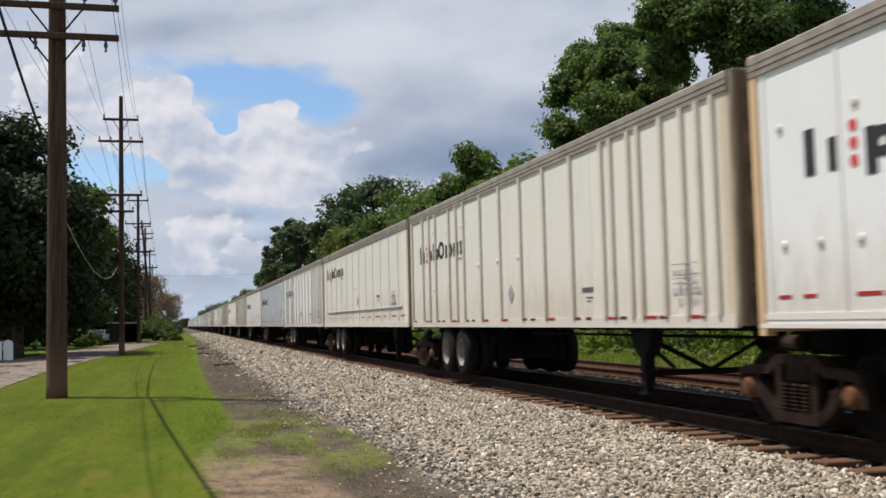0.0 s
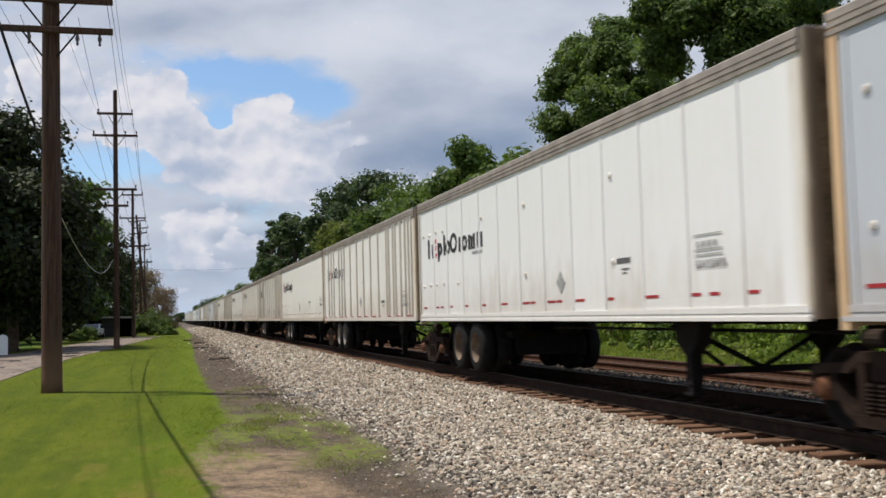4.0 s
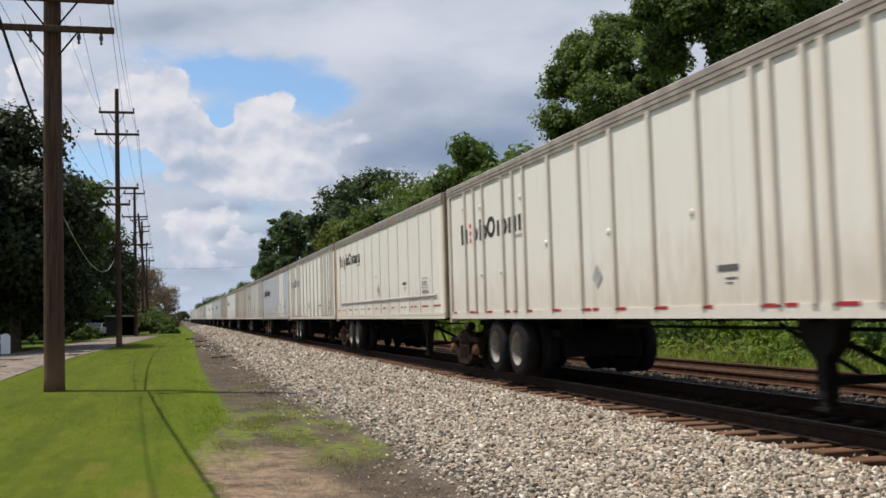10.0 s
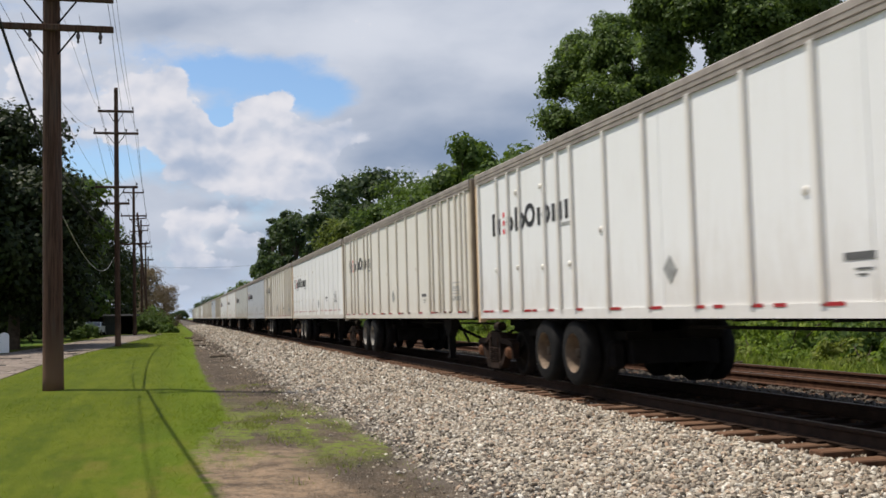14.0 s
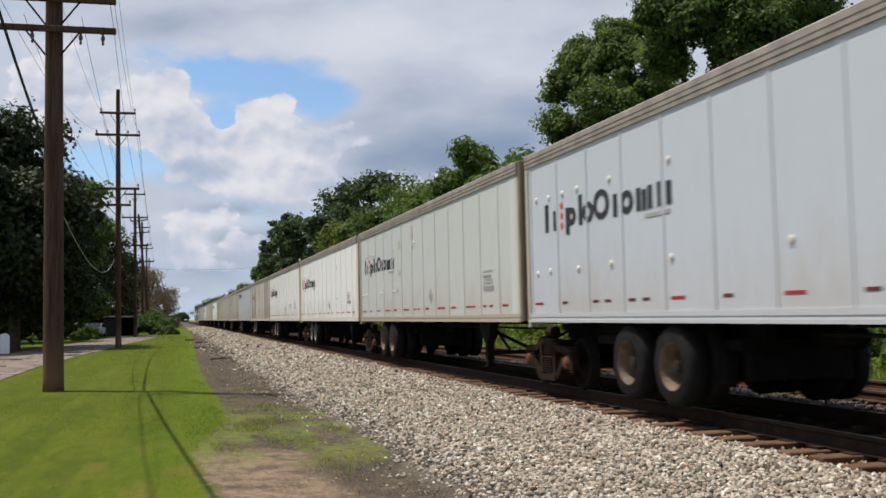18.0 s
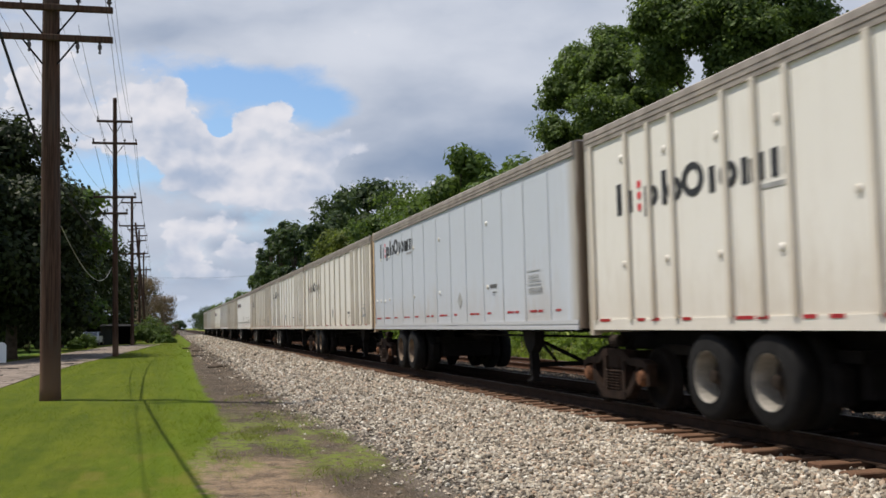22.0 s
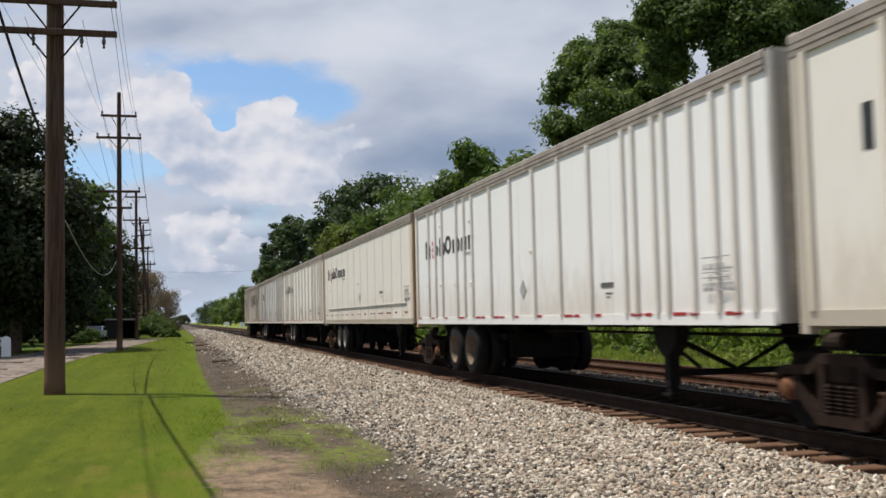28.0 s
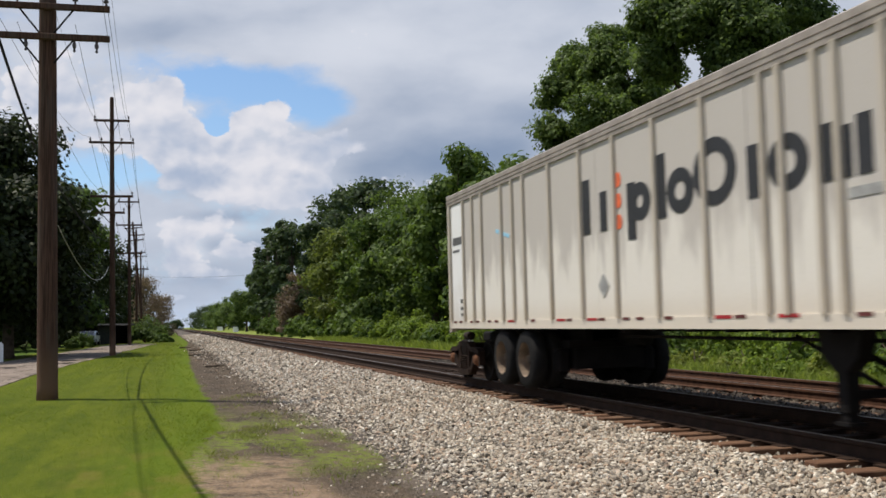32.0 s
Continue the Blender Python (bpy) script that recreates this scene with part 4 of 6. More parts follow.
# the wood beyond the second track: x, y, height, crown radius, lowest leaves
WOOD = [(21.5, 35.0, 15.6, 5.2, 4.0, "oak"), (23.0, 46.5, 17.0, 6.2, 3.0, "oak"), (22.4, 55.0, 11.6, 2.8, 2.0, "oak"),
        (21.0, 63.5, 12.0, 3.6, 1.0, "maple"), (21.0, 73.5, 14.2, 3.7, 1.0, "maple"), (21.5, 83.0, 12.0, 4.0, 0.8, "oak"), (20.5, 93.0, 11.6, 4.2, 0.8, "maple"),
        (20.5, 104.0, 13.0, 4.4, 0.8, "maple"), (20.3, 116.0, 12.8, 4.4, 0.8, "lime"), (20.5, 129.0, 13.5, 4.4, 0.8, "lime"),
        (27.0, 94.0, 14.0, 5.0, 2.0, "oak"), (27.0, 108.0, 16.0, 5.0, 2.0, "maple"), (27.0, 124.0, 19.0, 5.2, 2.0, "oak"), (27.0, 139.0, 21.0, 5.2, 2.0, "pine"),
        (27.5, 155.0, 23.0, 5.5, 2.0, "pine"), (27.0, 173.0, 23.5, 5.5, 2.0, "pine"), (21.0, 147.0, 18.0, 4.2, 1.2, "pine"),
        (19.6, 168.0, 18.6, 3.9, 1.2, "pine"), (19.7, 189.0, 20.6, 3.7, 1.2, "pine"), (19.9, 211.0, 22.0, 3.4, 1.2, "pine"), (20.4, 231.0, 19.0, 3.2, 1.2, "pine"), (21.0, 250.0, 15.0, 4.0, 1.0, "oak"),
        (21.0, 290.0, 11.0, 5.0, 0.8, "oak"), (21.0, 345.0, 11.0, 5.5, 0.8, "oak"), (21.5, 420.0, 11.0, 6.0, 0.8, "oak"), (22.0, 510.0, 12.0, 7.0, 0.8, "oak"),
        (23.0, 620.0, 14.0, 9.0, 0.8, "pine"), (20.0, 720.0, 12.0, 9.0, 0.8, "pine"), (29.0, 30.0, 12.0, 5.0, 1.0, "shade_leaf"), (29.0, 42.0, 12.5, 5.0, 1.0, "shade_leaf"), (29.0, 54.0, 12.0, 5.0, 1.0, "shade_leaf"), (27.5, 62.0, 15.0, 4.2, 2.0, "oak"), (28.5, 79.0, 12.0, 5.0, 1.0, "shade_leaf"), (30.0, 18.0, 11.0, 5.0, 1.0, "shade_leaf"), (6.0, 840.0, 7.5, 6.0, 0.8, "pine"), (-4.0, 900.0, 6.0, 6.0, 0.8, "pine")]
for i, (x, y, h, r, b, kind) in enumerate(WOOD):
    near = y in OAK_BOUGHS
    tree("tree", x, y, h, r, b, 0.095 if near else (0.22 if y < 135 else 0.36), kind,
         {"oak": "tall dark green oak at the edge of the wood", "maple": "leafy mid-green tree with branches to the ground", "lime": "yellow-green tree with branches to the ground", "shade_leaf": "tall dense dark green tree in the wood", "pine": "tall blue-green tree in the wood"}[kind],
         100 + i, 680 if near else 95, 150 if near else ((70 if x > 26 else 140) if y < 135 else 60), 0.34, lobes=OAK_BOUGHS.get(y))

# trees left of the road; (-15.5, 90) and (-22, 86) are added unseen to deepen the shade
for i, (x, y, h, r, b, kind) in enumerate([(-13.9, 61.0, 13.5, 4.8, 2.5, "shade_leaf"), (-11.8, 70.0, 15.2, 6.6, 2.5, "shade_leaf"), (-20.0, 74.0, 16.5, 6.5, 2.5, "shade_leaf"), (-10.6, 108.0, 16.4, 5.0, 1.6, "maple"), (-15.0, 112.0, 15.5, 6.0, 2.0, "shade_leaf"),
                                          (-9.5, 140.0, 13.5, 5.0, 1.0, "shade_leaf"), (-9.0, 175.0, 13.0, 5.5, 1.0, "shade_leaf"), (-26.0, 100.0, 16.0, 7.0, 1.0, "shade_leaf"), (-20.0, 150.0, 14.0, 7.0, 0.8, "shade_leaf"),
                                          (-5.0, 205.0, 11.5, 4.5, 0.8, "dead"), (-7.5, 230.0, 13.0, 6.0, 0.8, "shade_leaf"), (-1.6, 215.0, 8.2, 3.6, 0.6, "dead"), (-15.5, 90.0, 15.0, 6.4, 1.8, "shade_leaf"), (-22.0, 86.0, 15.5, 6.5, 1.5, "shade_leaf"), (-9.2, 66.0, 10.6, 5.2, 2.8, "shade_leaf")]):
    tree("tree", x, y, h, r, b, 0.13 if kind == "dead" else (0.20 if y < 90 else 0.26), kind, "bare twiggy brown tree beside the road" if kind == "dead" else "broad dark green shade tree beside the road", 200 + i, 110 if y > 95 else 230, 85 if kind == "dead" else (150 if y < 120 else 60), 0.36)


def shrub(name, x, y, height, radius, leaf, mat, label, seed, clumps=40, per=110, long=1.0, droop=0.75):
    rng = np.random.default_rng(seed)
    cl = []
    for i in range(clumps):
        a, q = rng.uniform(0, 6.28), rng.uniform(0, 1) ** 0.5
        h = height * (1 - droop * q * q) * rng.uniform(0.25, 1.0)
        cl.append((radius * q * math.cos(a), radius * q * math.sin(a) * long, max(0.12, h - 0.15), max(0.16, min(0.5 * h, radius * 0.34)) * rng.uniform(0.7, 1.2)))
    v, f = leaves(rng, cl, per, leaf)
    top = new(name)
    top.matrix_basis = pose(x, y, land(x, y))
    tagged(top, label, "bush", "bushes along the railway")
    put("foliage", raw_mesh("foliage", v, f, M[mat]), top)
    for i in range(6 if height > 1.1 else 2):
        bm = bmesh.new()
        a = i * 1.05 + rng.uniform(-0.3, 0.3)
        tube(bm, [(0.05 * math.cos(a), 0.05 * math.sin(a), -0.08), (radius * 0.25 * math.cos(a), radius * 0.25 * math.sin(a), height * 0.4), (radius * 0.5 * math.cos(a), radius * 0.5 * math.sin(a) * long, height * 0.75)],
             [0.035, 0.025, 0.01], 5)
        part("stem", bm, M["bark"], top)
    return top


rr = random.Random(11)
for i in range(30):
    y = 16 + i * 2.6 + rr.uniform(-0.8, 0.8)
    shrub("bush", 17.6 + rr.uniform(-0.5, 1.6), y, rr.uniform(1.3, 2.6), rr.uniform(1.3, 2.0), 0.085 if y < 60 else 0.13, rr.choice(["bright", "bright", "maple"]), "bright green leafy bush along the wood's edge", 300 + i, 34, 95, 1.3)
for i in range(12):
    y = 95 + i * 9 + rr.uniform(-2, 2)
    shrub("bush", 18.8 + rr.uniform(-0.6, 1.2), y, rr.uniform(2.4, 4.0), rr.uniform(2.5, 3.6), 0.28, "maple", "green undergrowth along the wood's edge", 340 + i, 34, 50, 1.8)
shrub("dead_bush", 17.9, 150.0, 9.6, 2.7, 0.15, "dead", "tangle of dead brown vines at the wood's edge", 360, 70, 190)
shrub("bush", -2.5, 122.0, 2.9, 2.5, 0.13, "oak", "rounded green bush at the road's end", 361, 60, 120)
shrub("bush", -0.6, 119.0, 1.0, 1.2, 0.10, "maple", "low weedy bush at the lawn's far end", 364, 40, 90)
shrub("bush", -7.25, 96.0, 1.40, 0.80, 0.06, "maple", "small round green bush beside the road", 362, 60, 120, droop=0.3)
shrub("bush", -7.95, 94.5, 0.95, 0.55, 0.06, "maple", "clipped dark bush beside the road", 363, 50, 120, droop=0.3)
# dark bushes added to fill the shade under the left trees
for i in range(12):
    shrub("hedge", -13.0 - 2.3 * (i % 3) - (2.5 if i < 3 else 0.0), 80 + 7.5 * i, 4.5, 4.5, 0.3, "shade_leaf", "dark undergrowth added to deepen the shade under the trees", 370 + i, 40, 60)


def blades(name, areas, mat, label, seed, lean=0.5):
    """Grass blades over areas (x0, x1, y0, y1, per square metre, height), one mesh."""
    rng = np.random.default_rng(seed)
    vs = []
    for x0, x1, y0, y1, density, h in areas:
        k = int((x1 - x0) * (y1 - y0) * density)
        p = np.stack([rng.uniform(x0, x1, k), rng.uniform(y0, y1, k)], 1)
        field = np.sin(p[:, 0] * 5.1 + 1.7 * np.sin(p[:, 1] * 0.9)) + np.sin(p[:, 1] * 2.3 + 2.0 * np.sin(p[:, 0] * 1.9))
        if x0 > 0.3 and 1 < x1 < 3:
            p = p[field + rng.normal(0, 0.5, k) > 0.55]
        k = len(p)
        z = np.array([land(a, b) for a, b in p]) - 0.01
        a = rng.uniform(0, 6.28, k)
        w = h * 0.10
        hh = h * rng.uniform(0.5, 1.3, k)
        side = np.stack([np.cos(a) * w, np.sin(a) * w, np.zeros(k)], 1)
        foot = np.stack([p[:, 0], p[:, 1], z], 1)
        tip = foot + np.stack([rng.normal(0, lean, k) * hh, rng.normal(0, lean, k) * hh, hh], 1)
        vs.append(np.stack([foot - side, foot + side, tip], 1).reshape(-1, 3))
    v = np.concatenate(vs)
    ob = new(name, raw_mesh(name, v, np.arange(len(v)).reshape(-1, 3), M[mat]))
    return tagged(ob, label, "grass", kind="stuff")


STRIPS = [9.0 + 1.5 * i for i in range(18)]
blades("lawn_grass", [(-3.6 - 0.35 * i, verge(y + 0.75) - 0.08, y, y + 1.5, 620 / (1 + 0.33 * i), 0.026 + 0.003 * i) for i, y in enumerate(STRIPS[:9])]
       + [(-9.0, 0.7, 22.5, 34.0, 70, 0.055), (-4.6, 0.8, 34.0, 60.0, 26, 0.08), (-3.2, 1.2, 60.0, 110.0, 8, 0.12)]
       + [(verge(y + 0.75) - 0.45, verge(y + 0.75) + 0.16, y, y + 1.5, 190 / (1 + 0.15 * i), 0.034 + 0.003 * i) for i, y in enumerate(STRIPS)], "grass", "short mown lawn grass with a ragged edge", 21, 1.1)
blades("weed_tufts", [(0.45, 2.5, 9.6, 11.3, 90, 0.040), (0.45, 2.5, 11.3, 13.0, 700, 0.042), (0.45, 2.5, 13.0, 17.5, 700, 0.055), (0.6, 2.4, 17.5, 26.0, 170, 0.06), (2.2, 3.2, 10.0, 16.0, 60, 0.05)], "weed", "scattered weeds on the dirt strip", 22, 0.9)
TUFTS = ((1.43, 17.1), (1.78, 15.2), (1.90, 13.5), (1.89, 11.0), (1.27, 23.8), (1.44, 19.8), (1.57, 11.9), (1.10, 10.2), (1.2, 15.5), (0.9, 16.6), (2.1, 14.3))
blades("grass_tufts", [(x - 0.22, x + 0.22, y - 0.35, y + 0.35, 300, 0.065) for x, y in TUFTS], "weed", "taller grass tufts on the dirt strip", 24, 0.45)
for i in range(26):
    shrub("weed_clump", 15.3 + rr.uniform(-0.3, 1.6), 16.5 + i * 1.25 + rr.uniform(-0.5, 0.5), rr.uniform(0.45, 1.0), rr.uniform(0.5, 0.9), 0.07, rr.choice(["bright", "weed"]), "low leafy green weeds beyond the second track", 400 + i, 16, 60, 1.3)
blades("tall_grass", [(14.6, 18.5, 16.0, 42.0, 190, 0.30), (14.9, 18.5, 42.0, 110.0, 35, 0.45)], "tall_grass", "tall green grass beyond the second track", 23)

# ---- road, poles and wires ----
def lane(y):
    """How far the lane has swung towards the tracks at y."""
    return 0.056 * max(0.0, y - 44.0) + 0.004 * max(0.0, min(8.0, y - 40.0)) ** 2 * (y < 48)


def road():
    ys = [-30 + 4 * i for i in range(20)] + [50 + 3 * i for i in range(21)]
    bm = bmesh.new()
    rows = []
    for y in ys:
        e = 0.12 * noise.noise((y * 0.21, 2.0, 0))
        rows.append([bm.verts.new((x + lane(y), y, z)) for x, z in ((-9.3 - e, -0.05), (-9.3 - e, 0.018), (-7.0, 0.05), (-4.75 + e, 0.02), (-4.75 + e, -0.05))])
    for a, b in zip(rows, rows[1:]):
        for i in range(4):
            bm.faces.new((a[i], a[i + 1], b[i + 1], b[i]))
    ob = new("road", as_mesh("road", bm, M["road"]))
    tagged(ob, "bleached cracked asphalt lane beside the lawn", "road", kind="structure")
    rng = random.Random(8)
    for i in range(9):
        bm = bmesh.new()
        y, x = 26 + i * 4.2, rng.uniform(-8.6, -5.4)
        pts = [(x + 0.35 * k * rng.uniform(-1, 1), y + 0.5 * k) for k in range(5)]
        tube(bm, [(a + lane(b), b, 0.052 - 0.0145 * abs(a + 7.0)) for a, b in pts], 0.03, 5)
        part("tar_seam", bm, M["patch_road"], ob, "dark tar seam")


road()


def pole(x, y, height, dia, arms, seed, lean=0.0):
    """arms: (height on the pole, half length, offset)."""
    rng = random.Random(seed)
    top = new("utility_pole")
    top.matrix_basis = pose(x, y, -0.1, 0, lean, 0)
    tagged(top, "tall dark wooden utility pole with crossarms standing in the grass", "utility pole", "poles along the road")
    bm = bmesh.new()
    drum(bm, (0, 0, 0), "z", [(0, dia / 2 * 1.04), (0.4, dia / 2), (height * 0.5, dia / 2 * 0.86), (height - 0.15, dia / 2 * 0.66), (height, dia / 2 * 0.6)], 16)
    part("shaft", bm, M["pole"], top, smooth=True)
    for z, half, off in arms:
        bm = bmesh.new()
        soft_slab(bm, off - half, off + half, -dia / 2 - 0.13, -dia / 2 + 0.0, z - 0.07, z + 0.07, 0.012)
        arm = part("crossarm", bm, M["pole"], top)
        for s in (-1, 1):
            bm = bmesh.new()
            tube(bm, [(off + s * half * 0.42, -dia / 2 - 0.06, z - 0.06), (s * dia * 0.35, -dia / 2 - 0.03, z - 0.62)], 0.022, 6)
            part("brace", bm, M["under"], top)
        for q in (() if y < 30 and z < 9 else (-0.94, -0.45, 0.45, 0.94)) if half > 1.3 else (-0.94, 0.94):
            bm = bmesh.new()
            c = (off + q * half, -dia / 2 - 0.06, z + 0.06)
            drum(bm, c, "z", [(0, 0.02), (0.09, 0.025), (0.10, 0.06), (0.14, 0.065), (0.155, 0.04), (0.2, 0.055), (0.23, 0.02)], 10)
            part("insulator", bm, M["insulator"], arm)
    return top


POLES = [(-2.71, 25.6, 15.8, 0.47, [(9.30, 1.42, 0.0), (8.58, 1.42, 0.0)]),
         (-3.24, 65.5, 15.9, 0.36, [(14.40, 1.05, 0.0), (13.05, 1.32, 0.0), (9.75, 1.25, 0.0), (8.75, 0.95, -0.2)]),
         (-3.65, 106.0, 14.9, 0.36, [(14.2, 1.0, 0.0), (11.9, 1.25, 0.0), (9.1, 1.25, 0.0)]),
         (-4.1, 146.0, 15.2, 0.36, [(14.4, 1.1, 0.0), (12.0, 1.2, 0.0)]),
         (-4.5, 186.0, 15.0, 0.36, [(14.2, 1.1, 0.0), (12.0, 1.2, 0.0)]),
         (-5.0, 228.0, 15.0, 0.36, [(14.2, 1.1, 0.0), (12.0, 1.2, 0.0)])]
for i, (x, y, h, d, arms) in enumerate(POLES):
    pole(x, y, h, d, arms, 60 + i)
pole(-2.8, 130.0, 14.7, 0.34, [(13.9, 1.0, 0.0), (12.4, 1.1, 0.0)], 70, -5.0)
# hanging insulator strings and drop hardware on the nearest pole
for dx, z in ((-0.45, 8.45), (0.62, 8.45), (1.12, 8.45)):
    ob = new("hanging_insulator")
    ob.matrix_basis = pose(-2.71 + dx, 25.29, z)
    tagged(ob, "black insulator hanging under the crossarm of the pole", "insulator", "hanging insulators")
    bm = bmesh.new()
    drum(bm, (0, 0, 0), "z", [(0.12, 0.012), (0.02, 0.012), (0.0, 0.04), (-0.05, 0.045), (-0.08, 0.025), (-0.14, 0.05), (-0.2, 0.045), (-0.24, 0.02), (-0.3, 0.035), (-0.33, 0.01)], 10)
    part("string", bm, M["insulator"], ob)


def wire(a, b, sag, r, label, name="power_line", mat="wire"):
    a, b = Vector(a), Vector(b)
    bm = bmesh.new()
    pts = []
    for i in range(19):
        t = i / 18
        p = a.lerp(b, t)
        p.z -= sag * 4 * t * (1 - t)
        pts.append(p)
    tube(bm, pts, r, 5)
    ob = new(name, as_mesh(name, bm, M[mat]))
    return tagged(ob, label, "overhead wire", "wires between the poles")


line = "thin black overhead wire strung between poles"
for k in range(len(POLES) - 1):
    (xa, ya, ha, _, aa), (xb, yb, hb, _, ab) = POLES[k], POLES[k + 1]
    za, zb = (aa[0][0], ab[0][0])
    if k == 0:
        for q in (-1.3, 1.1):
            wire((xa + q * 0.9, ya - 0.3, 14.2), (xb + q * 0.85, yb - 0.25, ab[0][0] + 0.15), 0.7, 0.007, line)
    else:
        for q in (-0.94, 0.94):
            wire((xa + q * aa[0][1], ya - 0.25, za + 0.2), (xb + q * ab[0][1], yb - 0.25, zb + 0.2), 0.7, 0.012, line)
    for q in (-0.94, 0.94):
        ia = 0 if k == 0 else 1
        wire((xa + q * aa[ia][1], ya - 0.3, aa[ia][0] + 0.2), (xb + q * ab[1][1], yb - 0.25, ab[1][0] + 0.2), 0.8, 0.012 if k else 0.006, line)
    if k == 0:
        for q in (-0.45, 0.45, 0.94):
            wire((xa + q * 1.42, ya - 0.3, 8.8), (xb + q * 1.2, yb - 0.25, 9.95), 0.8, 0.006, line)
# wires that run on over the lawn to the next pole behind
for q, z, back in ((-1.3, 14.2, (-3.4, -16, 14.2)), (1.0, 14.2, (-0.6, -16, 14.2)), (-1.33, 9.5, (-3.2, -16, 9.6)), (0.6, 9.5, (-1.2, -16, 9.6)), (1.33, 8.8, (-0.4, -16, 9.2))):
    wire((-2.71 + q, 25.3, z), back, 0.6, 0.007, line)
bundle = "thick black bundled cable hung from the pole"
for dz, dx, r in ((0.0, 0.0, 0.019), (0.09, -0.05, 0.013)):
    wire((-3.05, 25.6, 6.15 + dz), (-0.3 + dx, -16, 7.9 + dz), 0.75, r, bundle, "telephone_cable")
    wire((-3.12, 25.6, 6.15 + dz), (-3.45 + dx, 65.4, 6.9 + dz), 0.6, r, bundle, "telephone_cable")
wire((-4.2, 25.4, 8.72), (-2.25, -16, 9.6), 0.7, 0.013, bundle, "telephone_cable")
wire((-2.47, 25.5, 4.05), (-3.45, 65.3, 5.35), 1.02, 0.012, "slack grey service cable between two poles", "telephone_cable", "faded")
pole(-9.5, 330.0, 18.5, 0.36, [(17.6, 1.0, 0.0)], 71)
pole(26.0, 330.0, 18.5, 0.36, [(17.6, 1.0, 0.0)], 72)
wire((-9.5, 329.7, 17.6), (26, 329.7, 17.6), 0.5, 0.03, "thin wire that crosses high over the tracks")


def carport(x0, x1, y, depth, h):
    """Low shed with two open bays and a closed panel between them."""
    top = new("shed")
    top.matrix_basis = pose(x0, y, 0)
    tagged(top, "low dark shed with open bays under the shade trees", "shed")
    w = x1 - x0
    for name, d, mat in (("back_wall", (0, w, depth - 0.15, depth), "siding"), ("side_wall", (0, 0.12, 0.06, depth - 0.153), "siding"), ("side_wall", (w - 0.12, w, 0.06, depth - 0.153), "siding")):
        bm = bmesh.new()
        slab(bm, *d, -0.1, h)
        part(name, bm, M[mat], top)
    for i in range(6):
        bm = bmesh.new()
        soft_slab(bm, w * 0.36 + 0.2 * i, w * 0.36 + 0.2 * i + 0.188, 0.0, 0.05, -0.1, h - 0.06, 0.008)
        part("panel", bm, M["panel"], top, "grey board panel")
    for x in (0.08, w * 0.36 - 0.1, w * 0.36 + 1.3, w - 0.2):
        bm = bmesh.new()
        soft_slab(bm, x, x + 0.1, 0.055, 0.155, -0.1, h, 0.01)
        part("post", bm, M["bark"], top)
    bm = bmesh.new()
    v = [(-0.3, -0.4, h + 0.02), (w + 0.3, -0.4, h - 0.1), (w + 0.3, depth + 0.3, h + 0.1), (-0.3, depth + 0.3, h + 0.22)]
    lo, hi = [bm.verts.new(c) for c in v], [bm.verts.new((a, b, c + 0.09)) for a, b, c in v]
    bm.faces.new(lo[::-1])
    bm.faces.new(hi)
    for i in range(4):
        bm.faces.new((lo[i], lo[(i + 1) % 4], hi[(i + 1) % 4], hi[i]))
    part("roof", bm, M["shingle"], top, "dark low-pitched roof")


carport(-8.9, -4.0, 115.5, 5.0, 1.98)


def picket_fence(x, y):
    top = new("picket_fence")
    top.matrix_basis = pose(x, y, 0, 0, 0, 4)
    tagged(top, "short white picket fence beside the lane", "fence")
    picket = shared("picket", lambda bm: extrude(bm, [(-0.24, -0.05), (0.24, -0.05), (0.24, 0.93), (0.16, 1.04), (0.0, 1.10), (-0.16, 1.04), (-0.24, 0.93)], lambda p, e: (p[0], (-0.02, 0.02)[e], p[1])), M["car_white"])
    for i in range(5):
        put("picket", picket, top, (-0.56 * i, 0, 0))
    for z in (0.35, 0.85):
        bm = bmesh.new()
        slab(bm, -2.5, 0.24, 0.02, 0.07, z - 0.05, z + 0.05)
        part("rail", bm, M["siding"], top)


picket_fence(-8.75, 59.5)


def hut(x, y, w, d, h):
    top = new("trackside_hut")
    top.matrix_basis = pose(x, y, -0.1)
    tagged(top, "small white hut far along the tracks", "hut", "huts along the tracks")
    bm = bmesh.new()
    soft_slab(bm, -w / 2, w / 2, -d / 2, d / 2, 0, h, 0.05)
    part("wall", bm, M["car_white"], top)
    bm = bmesh.new()
    soft_slab(bm, -w / 2 - 0.2, w / 2 + 0.2, -d / 2 - 0.2, d / 2 + 0.2, h, h + 0.25, 0.05)
    part("roof", bm, M["siding"], top)


hut(18.0, 290.0, 1.4, 1.4, 1.5)
hut(19.7, 415.0, 2.0, 2.0, 1.6)


def stick(x, y, z, length, r, turn, seed):
    rng = random.Random(seed)
    bm = bmesh.new()
    pts = [(length * (i / 5 - 0.5), rng.uniform(-0.03, 0.03), rng.uniform(0, 0.05)) for i in range(6)]
    tube(bm, pts, [r, r, r * 0.9, r * 0.8, r * 0.6, r * 0.3], 6)
    ob = new("stick", as_mesh("stick", bm, M["bark"]))
    ob.matrix_basis = pose(x, y, z, 0, 0, turn)
    tagged(ob, "broken dead branch lying on the ballast", "branch", "fallen branches")


